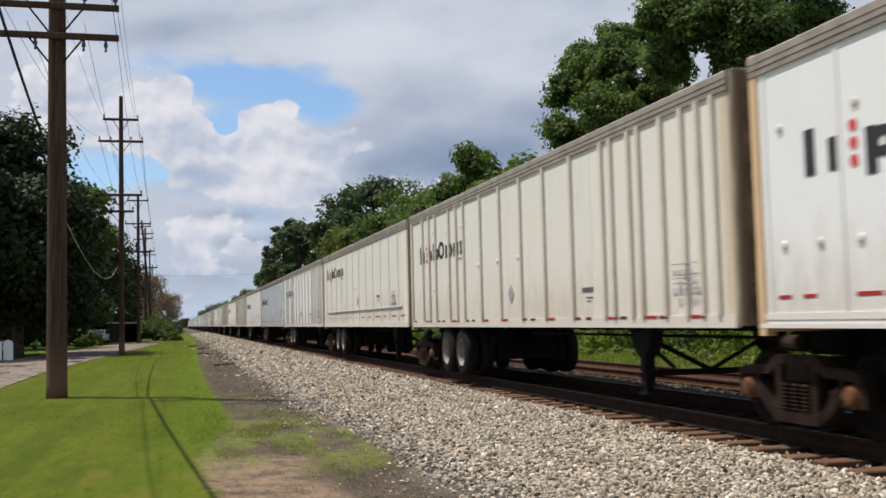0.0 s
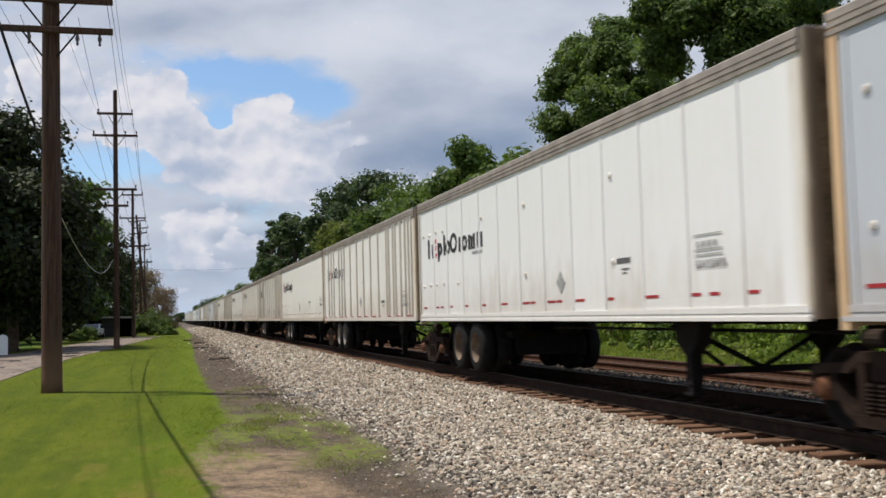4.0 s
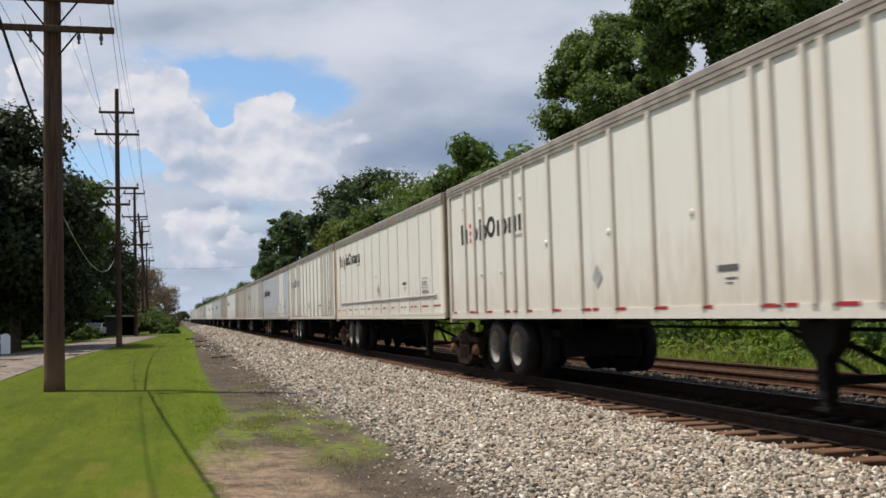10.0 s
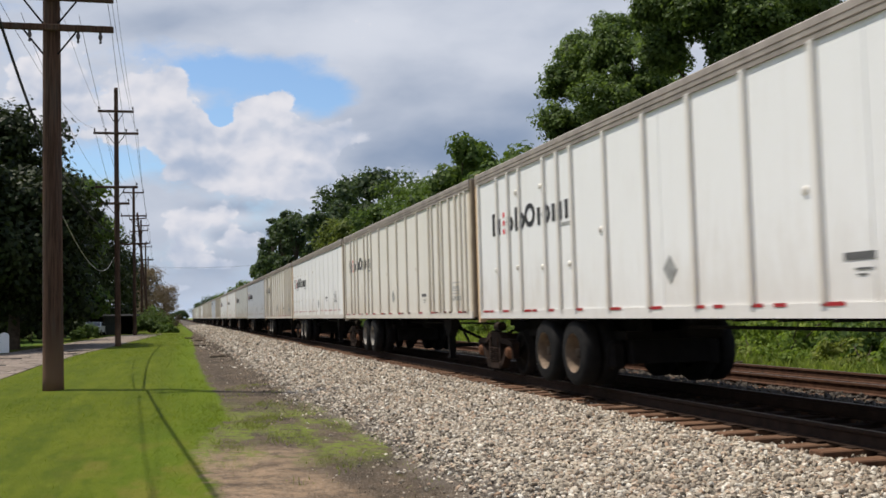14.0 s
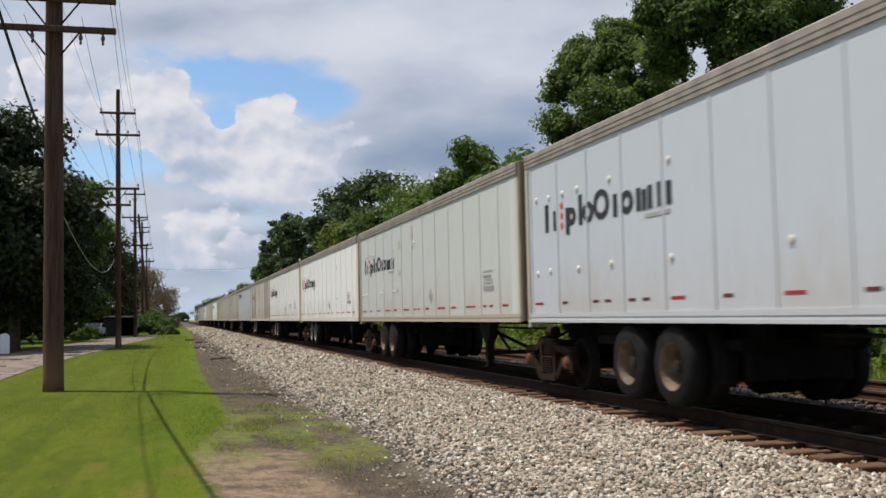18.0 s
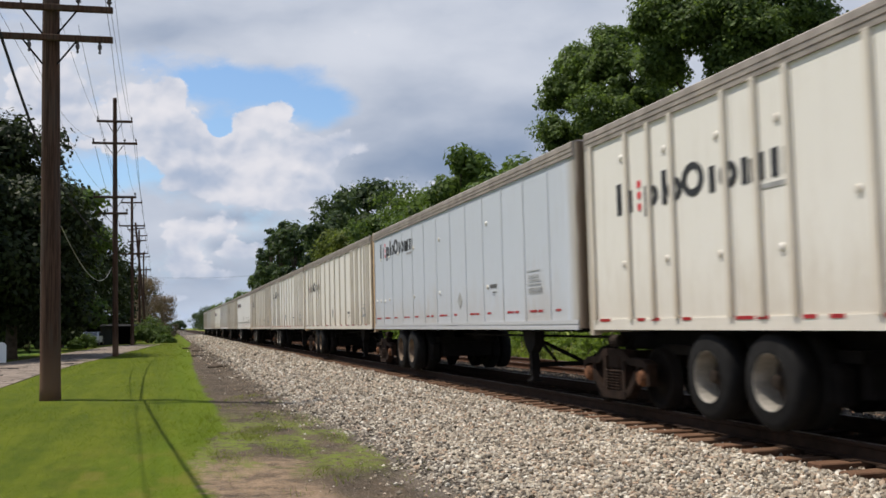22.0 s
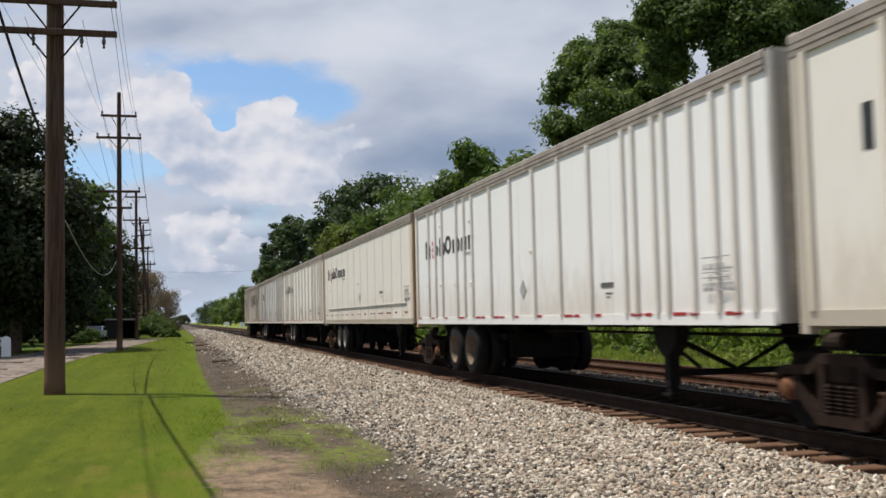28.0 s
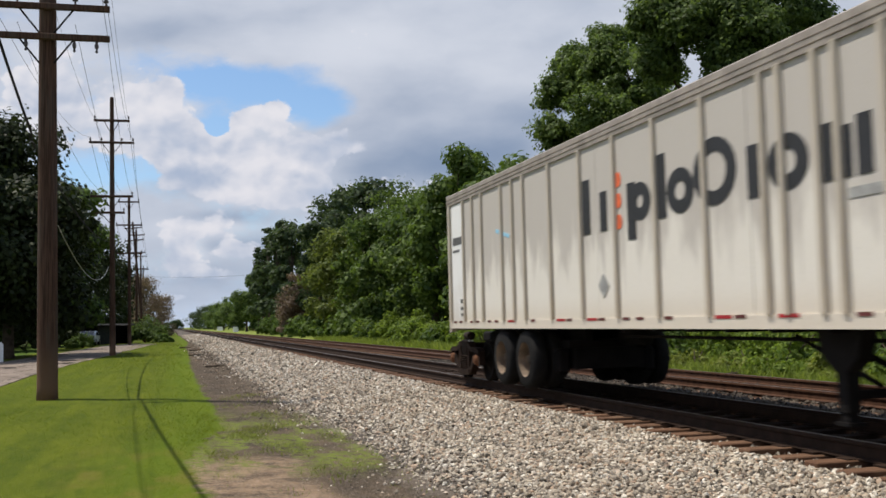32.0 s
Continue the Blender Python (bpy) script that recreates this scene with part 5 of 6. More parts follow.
for i, (x, y, z, l, r, a) in enumerate([(4.4, 41.0, 0.03, 0.8, 0.05, 35), (1.9, 44.0, -0.06, 0.9, 0.045, -15), (1.6, 62.0, -0.04, 0.9, 0.04, 10), (1.9, 75.0, -0.03, 1.0, 0.05, 25),
                                        (1.3, 84.0, -0.02, 0.9, 0.06, -20), (15.2, 25.0, -0.02, 1.8, 0.035, 20), (15.4, 24.4, 0.0, 1.5, 0.03, -35), (15.0, 25.6, 0.0, 1.2, 0.03, 60), (15.5, 30.5, 0.0, 1.4, 0.03, 10)]):
    stick(x, y, z, l, r, a, 900 + i)


def parked_car(x, y, turn, mat, label):
    top = new("parked_car")
    top.matrix_basis = pose(x, y, 0.0, 0, 0, turn)
    tagged(top, label, "car", "parked cars")
    bm = bmesh.new()
    prof = [(-2.2, 0.35), (-2.25, 0.65), (-2.05, 0.92), (-1.2, 0.98), (-0.55, 1.42), (0.8, 1.45), (1.5, 1.0), (2.1, 0.95), (2.2, 0.6), (2.15, 0.35)]
    a = [bm.verts.new((-0.85 + (0.12 if z > 1.1 else 0), yy, z)) for yy, z in prof]
    b = [bm.verts.new((0.85 - (0.12 if z > 1.1 else 0), yy, z)) for yy, z in prof]
    for i in range(len(prof)):
        j = (i + 1) % len(prof)
        bm.faces.new((a[i], a[j], b[j], b[i]))
    bm.faces.new(list(reversed(a)))
    bm.faces.new(b)
    part("body", bm, M[mat], top)
    for s in (-1, 1):
        bm = bmesh.new()
        v = [bm.verts.new((s * (0.865 - (0.11 if z > 1.1 else 0)), yy, z)) for yy, z in ((-1.05, 1.0), (-0.5, 1.36), (0.75, 1.38), (1.3, 1.0))]
        bm.faces.new(v)
        part("side_window", bm, M["glass"], top)
    for s, y0, z0, y1, z1 in ((1, -1.19, 0.99, -0.56, 1.42), (-1, 1.49, 1.01, 0.82, 1.44)):
        bm = bmesh.new()
        v = [bm.verts.new(p) for p in ((-0.72, y0 - 0.012 * s, z0 + 0.012), (0.72, y0 - 0.012 * s, z0 + 0.012), (0.64, y1 - 0.012 * s, z1 + 0.004), (-0.64, y1 - 0.012 * s, z1 + 0.004))]
        bm.faces.new(v)
        part("windscreen", bm, M["glass"], top)
    for wx in (-0.8, 0.8):
        for wy in (-1.35, 1.4):
            bm = bmesh.new()
            drum(bm, (wx, wy, 0.32), "x", [(-0.1, 0.24), (-0.08, 0.32), (0.08, 0.32), (0.1, 0.24)], 16)
            wh = part("wheel", bm, M["tyre"], top)
            bm = bmesh.new()
            drum(bm, (wx + (0.1 if wx > 0 else -0.1), wy, 0.32), "x", [(-0.012, 0.2), (0.012, 0.2)], 14)
            part("rim", bm, M["alu"], wh)
    for wx in (-0.6, 0.6):
        bm = bmesh.new()
        soft_slab(bm, wx - 0.16, wx + 0.16, -2.28, -2.2, 0.62, 0.74, 0.02)
        part("tail_light", bm, M["red"], top)


parked_car(-12.9, 71.0, 85, "car_white", "white car parked beside the picket fence")
parked_car(-7.95, 114.0, 176, "car_white", "white car parked beside the shed at the lane's end")


# ---- the train: local x across, y along (rear end at 0, front at -LEN), z above the rail top ----
LEN, BOT, TOP, HALF = 16.15, 1.195, 4.05, 1.295
PITCH = 16.5


def box_mesh(key, mat, *d, soft=0.0):
    if soft:
        return shared(key, lambda bm: soft_slab(bm, *d, soft), mat)
    return shared(key, lambda bm: slab(bm, *d), mat)


def rib_shape(bm):
    z = (BOT + 0.14, TOP - 0.21)
    prof = [(0.0, -0.058), (-0.010, -0.050), (-0.046, -0.040), (-0.050, -0.034), (-0.050, 0.034), (-0.046, 0.040), (-0.010, 0.050), (0.0, 0.058)]
    extrude(bm, prof, lambda p, e: (p[0], p[1], z[e]))


def tyre_shape(bm):
    drum(bm, (0, 0, 0), "x", [(-0.136, 0.298), (-0.146, 0.312), (-0.138, 0.33), (-0.14, 0.42), (-0.12, 0.48), (-0.09, 0.505), (0.09, 0.505), (0.12, 0.48), (0.14, 0.42), (0.125, 0.29)], 28, False)


def rim_shape(bm):
    # a deep dish: lip, inner wall, disc set well back
    drum(bm, (0, 0, 0), "x", [(-0.140, 0.303), (-0.136, 0.296), (-0.06, 0.284), (0.105, 0.272), (0.118, 0.262)], 24, False)


def hub_shape(bm):
    drum(bm, (0, 0, 0), "x", [(-0.075, 0.045), (-0.07, 0.075), (0.0, 0.085), (0.03, 0.12), (0.06, 0.13), (0.09, 0.20), (0.108, 0.268)], 20)


# cars that stand a little off their place in the row
OFFSET = {7: -0.17}
# places of the posts along the ribbed side, counted from the rear
RIBS = (0.22, 1.40, 2.06, 2.68, 3.92, 4.54, 5.13, 6.38, 7.65, 8.86, 10.07, 11.30, 12.51, 12.84, 13.43, 13.74, 14.40, 14.95, 15.34, 15.70)
BAY = 1.22
# first axle of the road wheels, where it differs
TANDEM = {3: -2.95, 10: -3.12, 13: -3.48, 6: -3.02, 9: -3.10, 11: -2.95, 19: -3.50, 20: -3.72, 23: -3.45, 25: -3.50, 14: -3.58, 18: -3.85, 22: -3.25, 24: -3.36, 31: -3.62}
CLEAN = (-1, 3, 10, 13, 29)


def side_mark(top, y0, z0, length, high, red):
    """A dark painted marking of bars and rings with three dots, running towards the front."""
    bars = [(0.24, 0.17, 0, 1.0), (0.76, 0.15, 0, 0.70), (1.52, 0.16, -0.24, 0.70), (2.26, 0.15, 0, 1.0), (4.02, 0.15, 0, 0.70), (5.06, 0.14, 0.0, 0.68), (5.30, 0.14, 0.0, 0.60), (5.54, 0.14, 0.0, 0.68), (5.92, 0.15, 0, 0.70), (6.26, 0.15, 0, 0.66)]
    rounds = [(1.82, 0.36, 0.27, 0.20), (2.74, 0.36, 0.30, 0.22), (3.42, 0.5, 0.42, 0.34), (4.62, 0.36, 0.31, 0.23)]
    w = length / 6.44
    for s, q, b, t in bars:
        me = shared("mark_bar%.2f_%.2f_%.2f_%.2f" % (length, q, b, t), lambda bm: slab(bm, -0.006, 0.0, -q * 1.15 * w, q * 0.15 * w, b * high, t * high), M["black"])
        put("mark_bar", me, top, (-HALF - 0.002, -y0 - s * w, z0))
    for s, mid, rad, wide in rounds:
        def ring(bm):
            o, q = [], []
            for i in range(20):
                c, e = math.cos(i * math.pi / 10), math.sin(i * math.pi / 10)
                o.append([bm.verts.new((x, c * rad * 0.95 * w, e * rad * 1.15 * high)) for x in (-0.006, 0.0)])
                q.append([bm.verts.new((x, c * (rad - 0.185) * 0.95 * w, e * (rad - 0.175) * 1.15 * high)) for x in (-0.006, 0.0)])
            for i in range(20):
                j = (i + 1) % 20
                bm.faces.new((o[i][0], o[j][0], q[j][0], q[i][0]))
                bm.faces.new((o[i][0], o[i][1], o[j][1], o[j][0]))
                bm.faces.new((q[i][0], q[j][0], q[j][1], q[i][1]))
        me = shared("mark_ring%.2f_%.2f" % (length, rad), ring, M["black"])
        put("mark_ring", me, top, (-HALF - 0.002, -y0 - s * w, z0 + mid * high))
    dots = shared("red_dot%.2f" % high, lambda b: drum(b, (0, 0, 0), "x", [(-0.007, 0.13 * high), (0.0, 0.13 * high)], 12), M[red])
    for j in range(3):
        put("red_dot", dots, top, (-HALF - 0.002, -y0 - 1.26 * w, z0 + (0.1 + 0.36 * j) * high))
    under = shared("mark_underline%.2f" % high, lambda b: slab(b, -0.006, 0, -0.95 * w, 0, -0.24 * high, -0.12 * high), M["faded"])
    put("underline", under, top, (-HALF - 0.002, -y0 - 5.4 * w, z0))


def trailer(k, style, colour, extra=""):
    rng = random.Random(1000 + k)
    top = new("freight_trailer")
    col = M[colour]
    words = {"rib": "%s ribbed freight trailer on a rail bogie", "flat": "%s smooth-sided freight trailer on a rail bogie", "belt": "%s panelled freight trailer on a rail bogie"}[style]
    names = {"cream": "cream", "tan": "grimy tan", "ivory": "ivory", "white": "white", "dull_white": "dull white", "blue_grey": "pale blue-grey", "pale_grey": "dirty pale grey", "smudged": "smudged grey-cream"}
    tagged(top, words % names[colour] + extra, "freight trailer", "trailers of the train")
    skin0, skin1 = BOT + 0.13, TOP - 0.19
    put("body", box_mesh("trailer_body", col, -HALF + 0.03, HALF, -LEN + 0.135, -0.04, BOT + 0.05, TOP - 0.02), top)
    put("roof", shared("trailer_roof", lambda bm: soft_slab(bm, -HALF + 0.02, HALF - 0.02, -LEN + 0.05, -0.06, TOP - 0.03, TOP + 0.012, 0.012), M["roof"]), top, label="dirty grey metal roof")

    def panel(a, b, mat=col):
        me = shared("panel%.2f" % (b - a), lambda bm: soft_slab(bm, -HALF, -HALF + 0.028, -(b - a) + 0.004, -0.004, skin0, skin1, 0.005), mat)
        return put("side_panel", me, top, (0, -a, 0))
    if style == "rib":
        for i in range(4):
            panel(0.04 + i * 3.9975, 0.04 + (i + 1) * 3.9975)
        rib = shared("rib", rib_shape, M["post_" + colour])
        shift = -0.17 if k == 33 else 0.0
        for y in RIBS:
            put("rib", rib, top, (-HALF + 0.002, -max(y + shift, 0.2), 0))
    elif style == "belt":
        first = {1: 0.90, 9: 0.95, 11: 0.95}.get(k, 0.75)
        panel(0.04, first)
        for i in range(12):
            panel(first + i * 1.265, min(first + (i + 1) * 1.265, 16.02), M["white"] if k == 9 and i == 9 else col)
        deep = 0.014 if k < 20 else 0.008
        strip = shared("seam_strip%.3f" % deep, lambda bm: soft_slab(bm, -HALF - deep, -HALF + 0.002, -0.046, 0.046, BOT + 0.14, TOP - 0.2, 0.004), M["seam_" + colour])
        for i in range(12):
            put("seam_strip", strip, top, (0, -first - i * 1.265, 0))
        prof = [(0.0, 1.722), (-0.020, 1.726), (-0.024, 1.738), (-0.024, 1.762), (-0.016, 1.774), (0.0, 1.778)]
        put("side_rail", shared("side_rail", lambda bm: extrude(bm, prof, lambda p, e: (-HALF - 0.013 + p[0], (-15.3, -1.15)[e], p[1])), M["alu_pale"]), top)
    else:
        panel(0.04, 0.23)
        for i in range(12):
            mate = col
            if k == 13 and i in (9, 10):
                mate = M["ivory"]
            if k == 20 and i == 0:
                mate = M["cream"]
            panel(0.23 + i * BAY, 0.23 + (i + 1) * BAY, mate)
        panel(14.87, 16.03)
        if k != 6:
            wide, deep = (0.05, 0.022) if k == 8 else (0.026, 0.011)
            seam = shared("rivet_seam%.3f" % wide, lambda bm: soft_slab(bm, -HALF - deep, -HALF + 0.002, -wide, wide, BOT + 0.14, TOP - 0.2, 0.003), M["seam_" + colour])
            for i in range(13):
                put("rivet_seam", seam, top, (0, -0.23 - i * BAY, 0))
    # rounded front corners: grime, and the side away from the sun painted dark
    arc = [(-HALF + 0.12 - q * math.cos(a * math.pi / 16), -LEN + 0.12 - q * math.sin(a * math.pi / 16)) for q in (0.12, 0.095) for a in range(9)]
    prof = arc[:9] + arc[:8:-1]
    nose = nose_paint(colour, k in CLEAN)
    put("front_corner", shared("front_corner", lambda bm: extrude(bm, prof, lambda p, e: (p[0], p[1], (BOT + 0.02, TOP - 0.02)[e]), False), nose, True), top, label="rounded front corner, grime and shade painted darker towards the bulkhead")
    if k not in CLEAN:
        put("stained_edge", shared("stained_edge", lambda bm: soft_slab(bm, -HALF - 0.0035, -HALF + 0.001, -16.032, -15.60, BOT + 0.15, TOP - 0.225, 0.001), nose), top, label="brown stain beside the front corner")
    # rails along top and bottom
    tr = [(0.03, TOP - 0.22), (-0.028, TOP - 0.22), (-0.032, TOP - 0.175), (-0.017, TOP - 0.170), (-0.017, TOP - 0.158), (-0.032, TOP - 0.150), (-0.034, TOP - 0.108), (-0.019, TOP - 0.103), (-0.019, TOP - 0.091), (-0.030, TOP - 0.083), (-0.032, TOP - 0.012), (-0.010, TOP + 0.006), (0.03, TOP + 0.008)]
    rail_me = shared("top_rail", lambda bm: extrude(bm, tr, lambda p, e: (-HALF + p[0], (-LEN + 0.11, 0.0)[e], p[1])), M["alu"])
    put("top_rail", rail_me, top, label="grimy aluminium top rail")
    put("top_rail", rail_me, top, (0, -LEN + 0.11, 0), (0, 0, 180))
    if style != "rib":
        br = [(0.03, BOT), (-0.024, BOT), (-0.024, BOT + 0.045), (-0.010, BOT + 0.046), (-0.010, BOT + 0.085), (-0.018, BOT + 0.086), (-0.018, BOT + 0.148), (0.03, BOT + 0.148)]
    else:
        br = [(0.03, BOT), (-0.018, BOT), (-0.018, BOT + 0.146), (0.03, BOT + 0.148)]
    low_me = shared("bottom_rail_" + style, lambda bm: extrude(bm, br, lambda p, e: (-HALF + p[0], (-LEN + 0.11, -0.02)[e], p[1])), M["sill"] if k in (19, 28, 30) else M["seam_" + colour] if style == "flat" else col)
    put("bottom_rail", low_me, top)
    put("bottom_rail", low_me, top, (0, -LEN + 0.09, 0), (0, 0, 180))

    def rear_frame(bm):
        out = [(-HALF - 0.02, BOT - 0.08), (-HALF + 0.09, BOT - 0.08), (-HALF + 0.09, BOT - 0.04), (HALF - 0.09, BOT - 0.04), (HALF - 0.09, BOT - 0.08), (HALF + 0.02, BOT - 0.08), (HALF + 0.02, TOP + 0.018), (-HALF - 0.02, TOP + 0.018)]
        extrude(bm, out, lambda p, e: (p[0], (-0.13, 0.004)[e], p[1]))
    put("rear_frame", shared("rear_frame", rear_frame, M["rusty_cream"] if k % 3 == 2 or k in (-1, 3, 16, 24) else M["sill"]), top, label="rust-stained rear frame")
    for s in (-1, 1):
        leaf = shared("door_leaf", lambda bm: soft_slab(bm, -0.6, 0.6, 0.0, 0.035, BOT + 0.11, TOP - 0.17, 0.01), M["tan"])
        d = put("rear_door", leaf, top, (s * 0.62, 0, 0))
        bar = shared("lock_bar", lambda bm: drum(bm, (0, 0.05, 0), "z", [(BOT + 0.05, 0.016), (TOP - 0.1, 0.016)], 8), M["alu"])
        put("lock_bar", bar, d, (-s * 0.25, 0, 0))
    put("front_wall", shared("front_wall", lambda bm: soft_slab(bm, -HALF + 0.11, HALF - 0.02, -LEN - 0.012, -LEN + 0.03, BOT + 0.02, TOP - 0.02, 0.01), M["worn_front"] if k in CLEAN else M["soot"]), top, label="grimy front bulkhead")
    # reflective tape along the lower side
    tz = BOT + (0.135 if style == "rib" else 0.31)
    face = -HALF - (0.0205 if style == "rib" else 0.0005)
    tape = shared("tape", lambda bm: slab(bm, -0.004, 0, -0.36, 0, -0.020, 0.020), M["red"])
    short = shared("tape_short", lambda bm: slab(bm, -0.004, 0, -0.22, 0, -0.020, 0.020), M["red" if k % 3 else "dull_red"])
    y, i = 0.36, 0
    if k != 28:
        while y < LEN - 0.7:
            put("red_tape", tape if rng.random() < 0.6 else short, top, (face, -y, tz))
            if rng.random() < 0.55:
                put("red_tape", short, top, (face, -y - 0.42, tz))
            y += 1.22 * (0.98 + 0.04 * rng.random())
    # markings and the placard holder
    if k == 33:
        side_mark(top, 7.3, 2.56, 7.6, 0.80, "orange")
        put("sticker", box_mesh("blue_sticker", M["sky_vinyl"], -0.004, 0, -0.8, 0, 0, 0.07), top, (-HALF - 0.002, -3.35, 2.98), (12, 0, 0), "light blue sticker")
        put("white_panel", box_mesh("white_panel", M["white"], -0.006, 0, -0.98, 0, BOT + 0.16, TOP - 0.24), top, (-HALF - 0.001, -0.3, 0), label="clean white replacement panel")
    elif style == "belt" or k in (8, 23, 25):
        side_mark(top, 0.92, {30: 2.88, 23: 3.22, 25: 2.92}.get(k, 3.05), 4.25, 0.42, "mark_red")
    elif style == "flat" and k in (3, 13, 19, 18, 20, 21, 16, -1, 4):
        side_mark(top, 0.76, 2.66, 4.27 if k == 21 else 4.60, 0.45, "mark_red")
    else:
        side_mark(top, 0.90, 2.75, 4.25, 0.42, "mark_red")
    dia = shared("placard", lambda bm: slab(bm, -0.008, 0, -0.125, 0.125, -0.125, 0.125), M["faded"])
    put("placard_holder", dia, top, (-HALF - 0.003, -8.22 if style != "flat" or k in (6, 8) else -9.5, 2.05 if style == "belt" else 1.80), (45, 0, 0), "grey diamond placard holder")
    small = shared("printed_marking", lambda bm: [slab(bm, -0.004, 0, -0.44, 0, 0.06, 0.13), slab(bm, -0.004, 0, -0.40, -0.16, -0.03, -0.012), slab(bm, -0.004, 0, -0.32, -0.18, -0.08, -0.065)] and None, M["print"])
    if k not in (33, 18, 19, 20):
        put("printed_marking", small, top, (-HALF - 0.003, -11.62, {"rib": 1.66, "flat": 1.92, "belt": 2.03}[style]), label="small dark printed marking")

    def marks(bm):
        for z in (0.335, 0.165, 0.105):
            slab(bm, -0.004, 0, -0.64, -0.02, z, z + 0.014)
        for i in range(4):
            slab(bm, -0.004, 0, -0.13 - 0.13 * i, -0.07 - 0.13 * i, 0.20, 0.27)
        for i in range(7):
            slab(bm, -0.004, 0, -0.09 - 0.10 * i, -0.05 - 0.10 * i, -0.045, 0.055)
            slab(bm, -0.004, 0, -0.12 - 0.10 * i, -0.10 - 0.10 * i, -0.045 + 0.04 * (i % 3), 0.0 + 0.02 * (i % 3))
    stencil = shared("stencil_marking", marks, M["stencil"])
    spot = {6: 15.12, 30: 15.02, 3: 14.12}.get(k, 14.62 if style == "rib" else 13.8)
    put("stencil_marking", stencil, top, (-HALF - (0.05 if style == "rib" else 0.008), -spot, 1.62 if style == "rib" else 1.85), label="faded grey stencilled marking")
    if k == 3:
        put("stencil_marking", box_mesh("short_stencil", M["stencil"], -0.004, 0, -0.26, 0, 0, 0.24), top, (-HALF - 0.004, -15.59, 1.90), label="faded grey stencilled marking")
    if k == 19:
        for y, z, w, h in ((5.95, 3.14, 0.24, 0.22), (5.90, 2.42, 0.26, 0.16), (7.45, 3.30, 0.26, 0.34), (7.52, 3.02, 0.20, 0.12), (5.65, 1.98, 0.2, 0.12)):
            put("repair_patch", box_mesh("patch%.2f_%.2f" % (w, h), M["post_pale_grey"], -0.006, 0, -w, 0, 0, h), top, (-HALF - 0.001, -y, z), label="dull grey repair patch")
    if k == 33:
        for z, w, h in ((2.95, 0.86, 0.16), (2.80, 0.5, 0.05), (1.72, 0.30, 0.08), (1.58, 0.34, 0.06), (1.45, 0.28, 0.06)):
            put("printed_marking", box_mesh("rear_print%.2f_%.2f" % (w, h), M["print"], -0.004, 0, -w, 0, 0, h), top, (-HALF - 0.008, -0.38 - (0.5 if h < 0.1 and z < 2 else 0.0), z), label="small dark printed marking")
    cup = shared("lashing_cup", lambda bm: drum(bm, (0, 0, 0), "x", [(-0.026, 0.022), (-0.022, 0.038), (0.0, 0.048)], 10), M["ivory"] if colour != "tan" else col)
    if style == "rib":
        spots = [(6.15, 2.45), (7.42, 2.44), (8.66, 2.43), (11.08, 2.44), (1.2, 3.5), (2.45, 3.43), (3.72, 3.37), (4.92, 3.33), (1.2, 2.1), (2.45, 2.08), (3.72, 2.06), (4.92, 2.04)]
    elif style == "flat":
        spots = [(y, z) for z in (3.22, 2.01) for y in (0.5, 1.1, 1.7, 2.3, 3.5, 5.3, 7.85, 11.5)]
    else:
        spots = [(1.5, 2.45), (7.9, 2.5)]
    for y, z in spots:
        if rng.random() < 0.8:
            put("lashing_cup", cup, top, (-HALF - 0.002, -y, z + rng.uniform(-0.02, 0.02)))
    if k == 13:
        patch = box_mesh("repair_patch", M["ivory"], -0.0035, 0, -1.15, 0, 0, 0.42)
        put("repair_patch", patch, top, (-HALF - 0.0075, -10.25, BOT + 0.36), label="lighter repair patch")
    # running gear
    tandem = TANDEM.get(k, -3.3 - 0.1 * (k % 4))
    for s in (-0.45, 0.45):
        put("frame_beam", box_mesh("frame_beam", M["under"], -0.07, 0.07, -2.2, 2.7, BOT - 0.22, BOT + 0.03), top, (s, tandem, 0), label="sooty black frame beam")
    put("slider_frame", box_mesh("slider_frame", M["under"], -0.75, 0.75, -2.1, 2.2, BOT - 0.34, BOT - 0.215), top, (0, tandem, 0))
    put("axle_box", box_mesh("axle_box", M["under"], -0.62, 0.62, -2.05, 0.9, 0.50, BOT - 0.345), top, (0, tandem, 0))
    for i in range(9, 18):
        put("cross_beam", box_mesh("cross_beam", M["under"], -HALF + 0.06, HALF - 0.06, 0.0, 0.1, BOT - 0.04, BOT + 0.04), top, (0, -0.6 - i * 0.9, 0))
    put("brake_pipe", shared("brake_pipe", lambda bm: tube(bm, [(-0.6, -LEN + 0.4, BOT - 0.13), (-0.6, -7.3, BOT - 0.13)], 0.022, 6), M["under"]), top)
    rim_m = M["rim"] if (k * 7) % 5 not in (1, 3) else M["rim_rust"]
    axle = shared("axle", lambda bm: drum(bm, (0, 0, 0), "x", [(-1.0, 0.09), (1.0, 0.09)], 12), M["under"])
    for yy in (tandem, tandem - 1.27):
        put("axle", axle, top, (0, yy, 0.66))
        for s in (-1, 1):
            for xx in (1.13, 0.80):
                w = put("tyre", shared("tyre", tyre_shape, M["tyre"], True), top, (s * xx, yy, 0.66), (0, 0, 0 if s < 0 else 180))
                if xx > 1:
                    r = put("rim", shared("rim", rim_shape, rim_m), w)
                    put("hub", shared("hub", hub_shape, M["hub"]), w)
    # suspension boxes and air tank
    for s in (-1, 1):
        put("suspension", shared("suspension", lambda bm: soft_slab(bm, -0.12, 0.12, -1.9, 0.8, 0.42, BOT - 0.35, 0.05), M["under"]), top, (s * 0.78, tandem, 0))
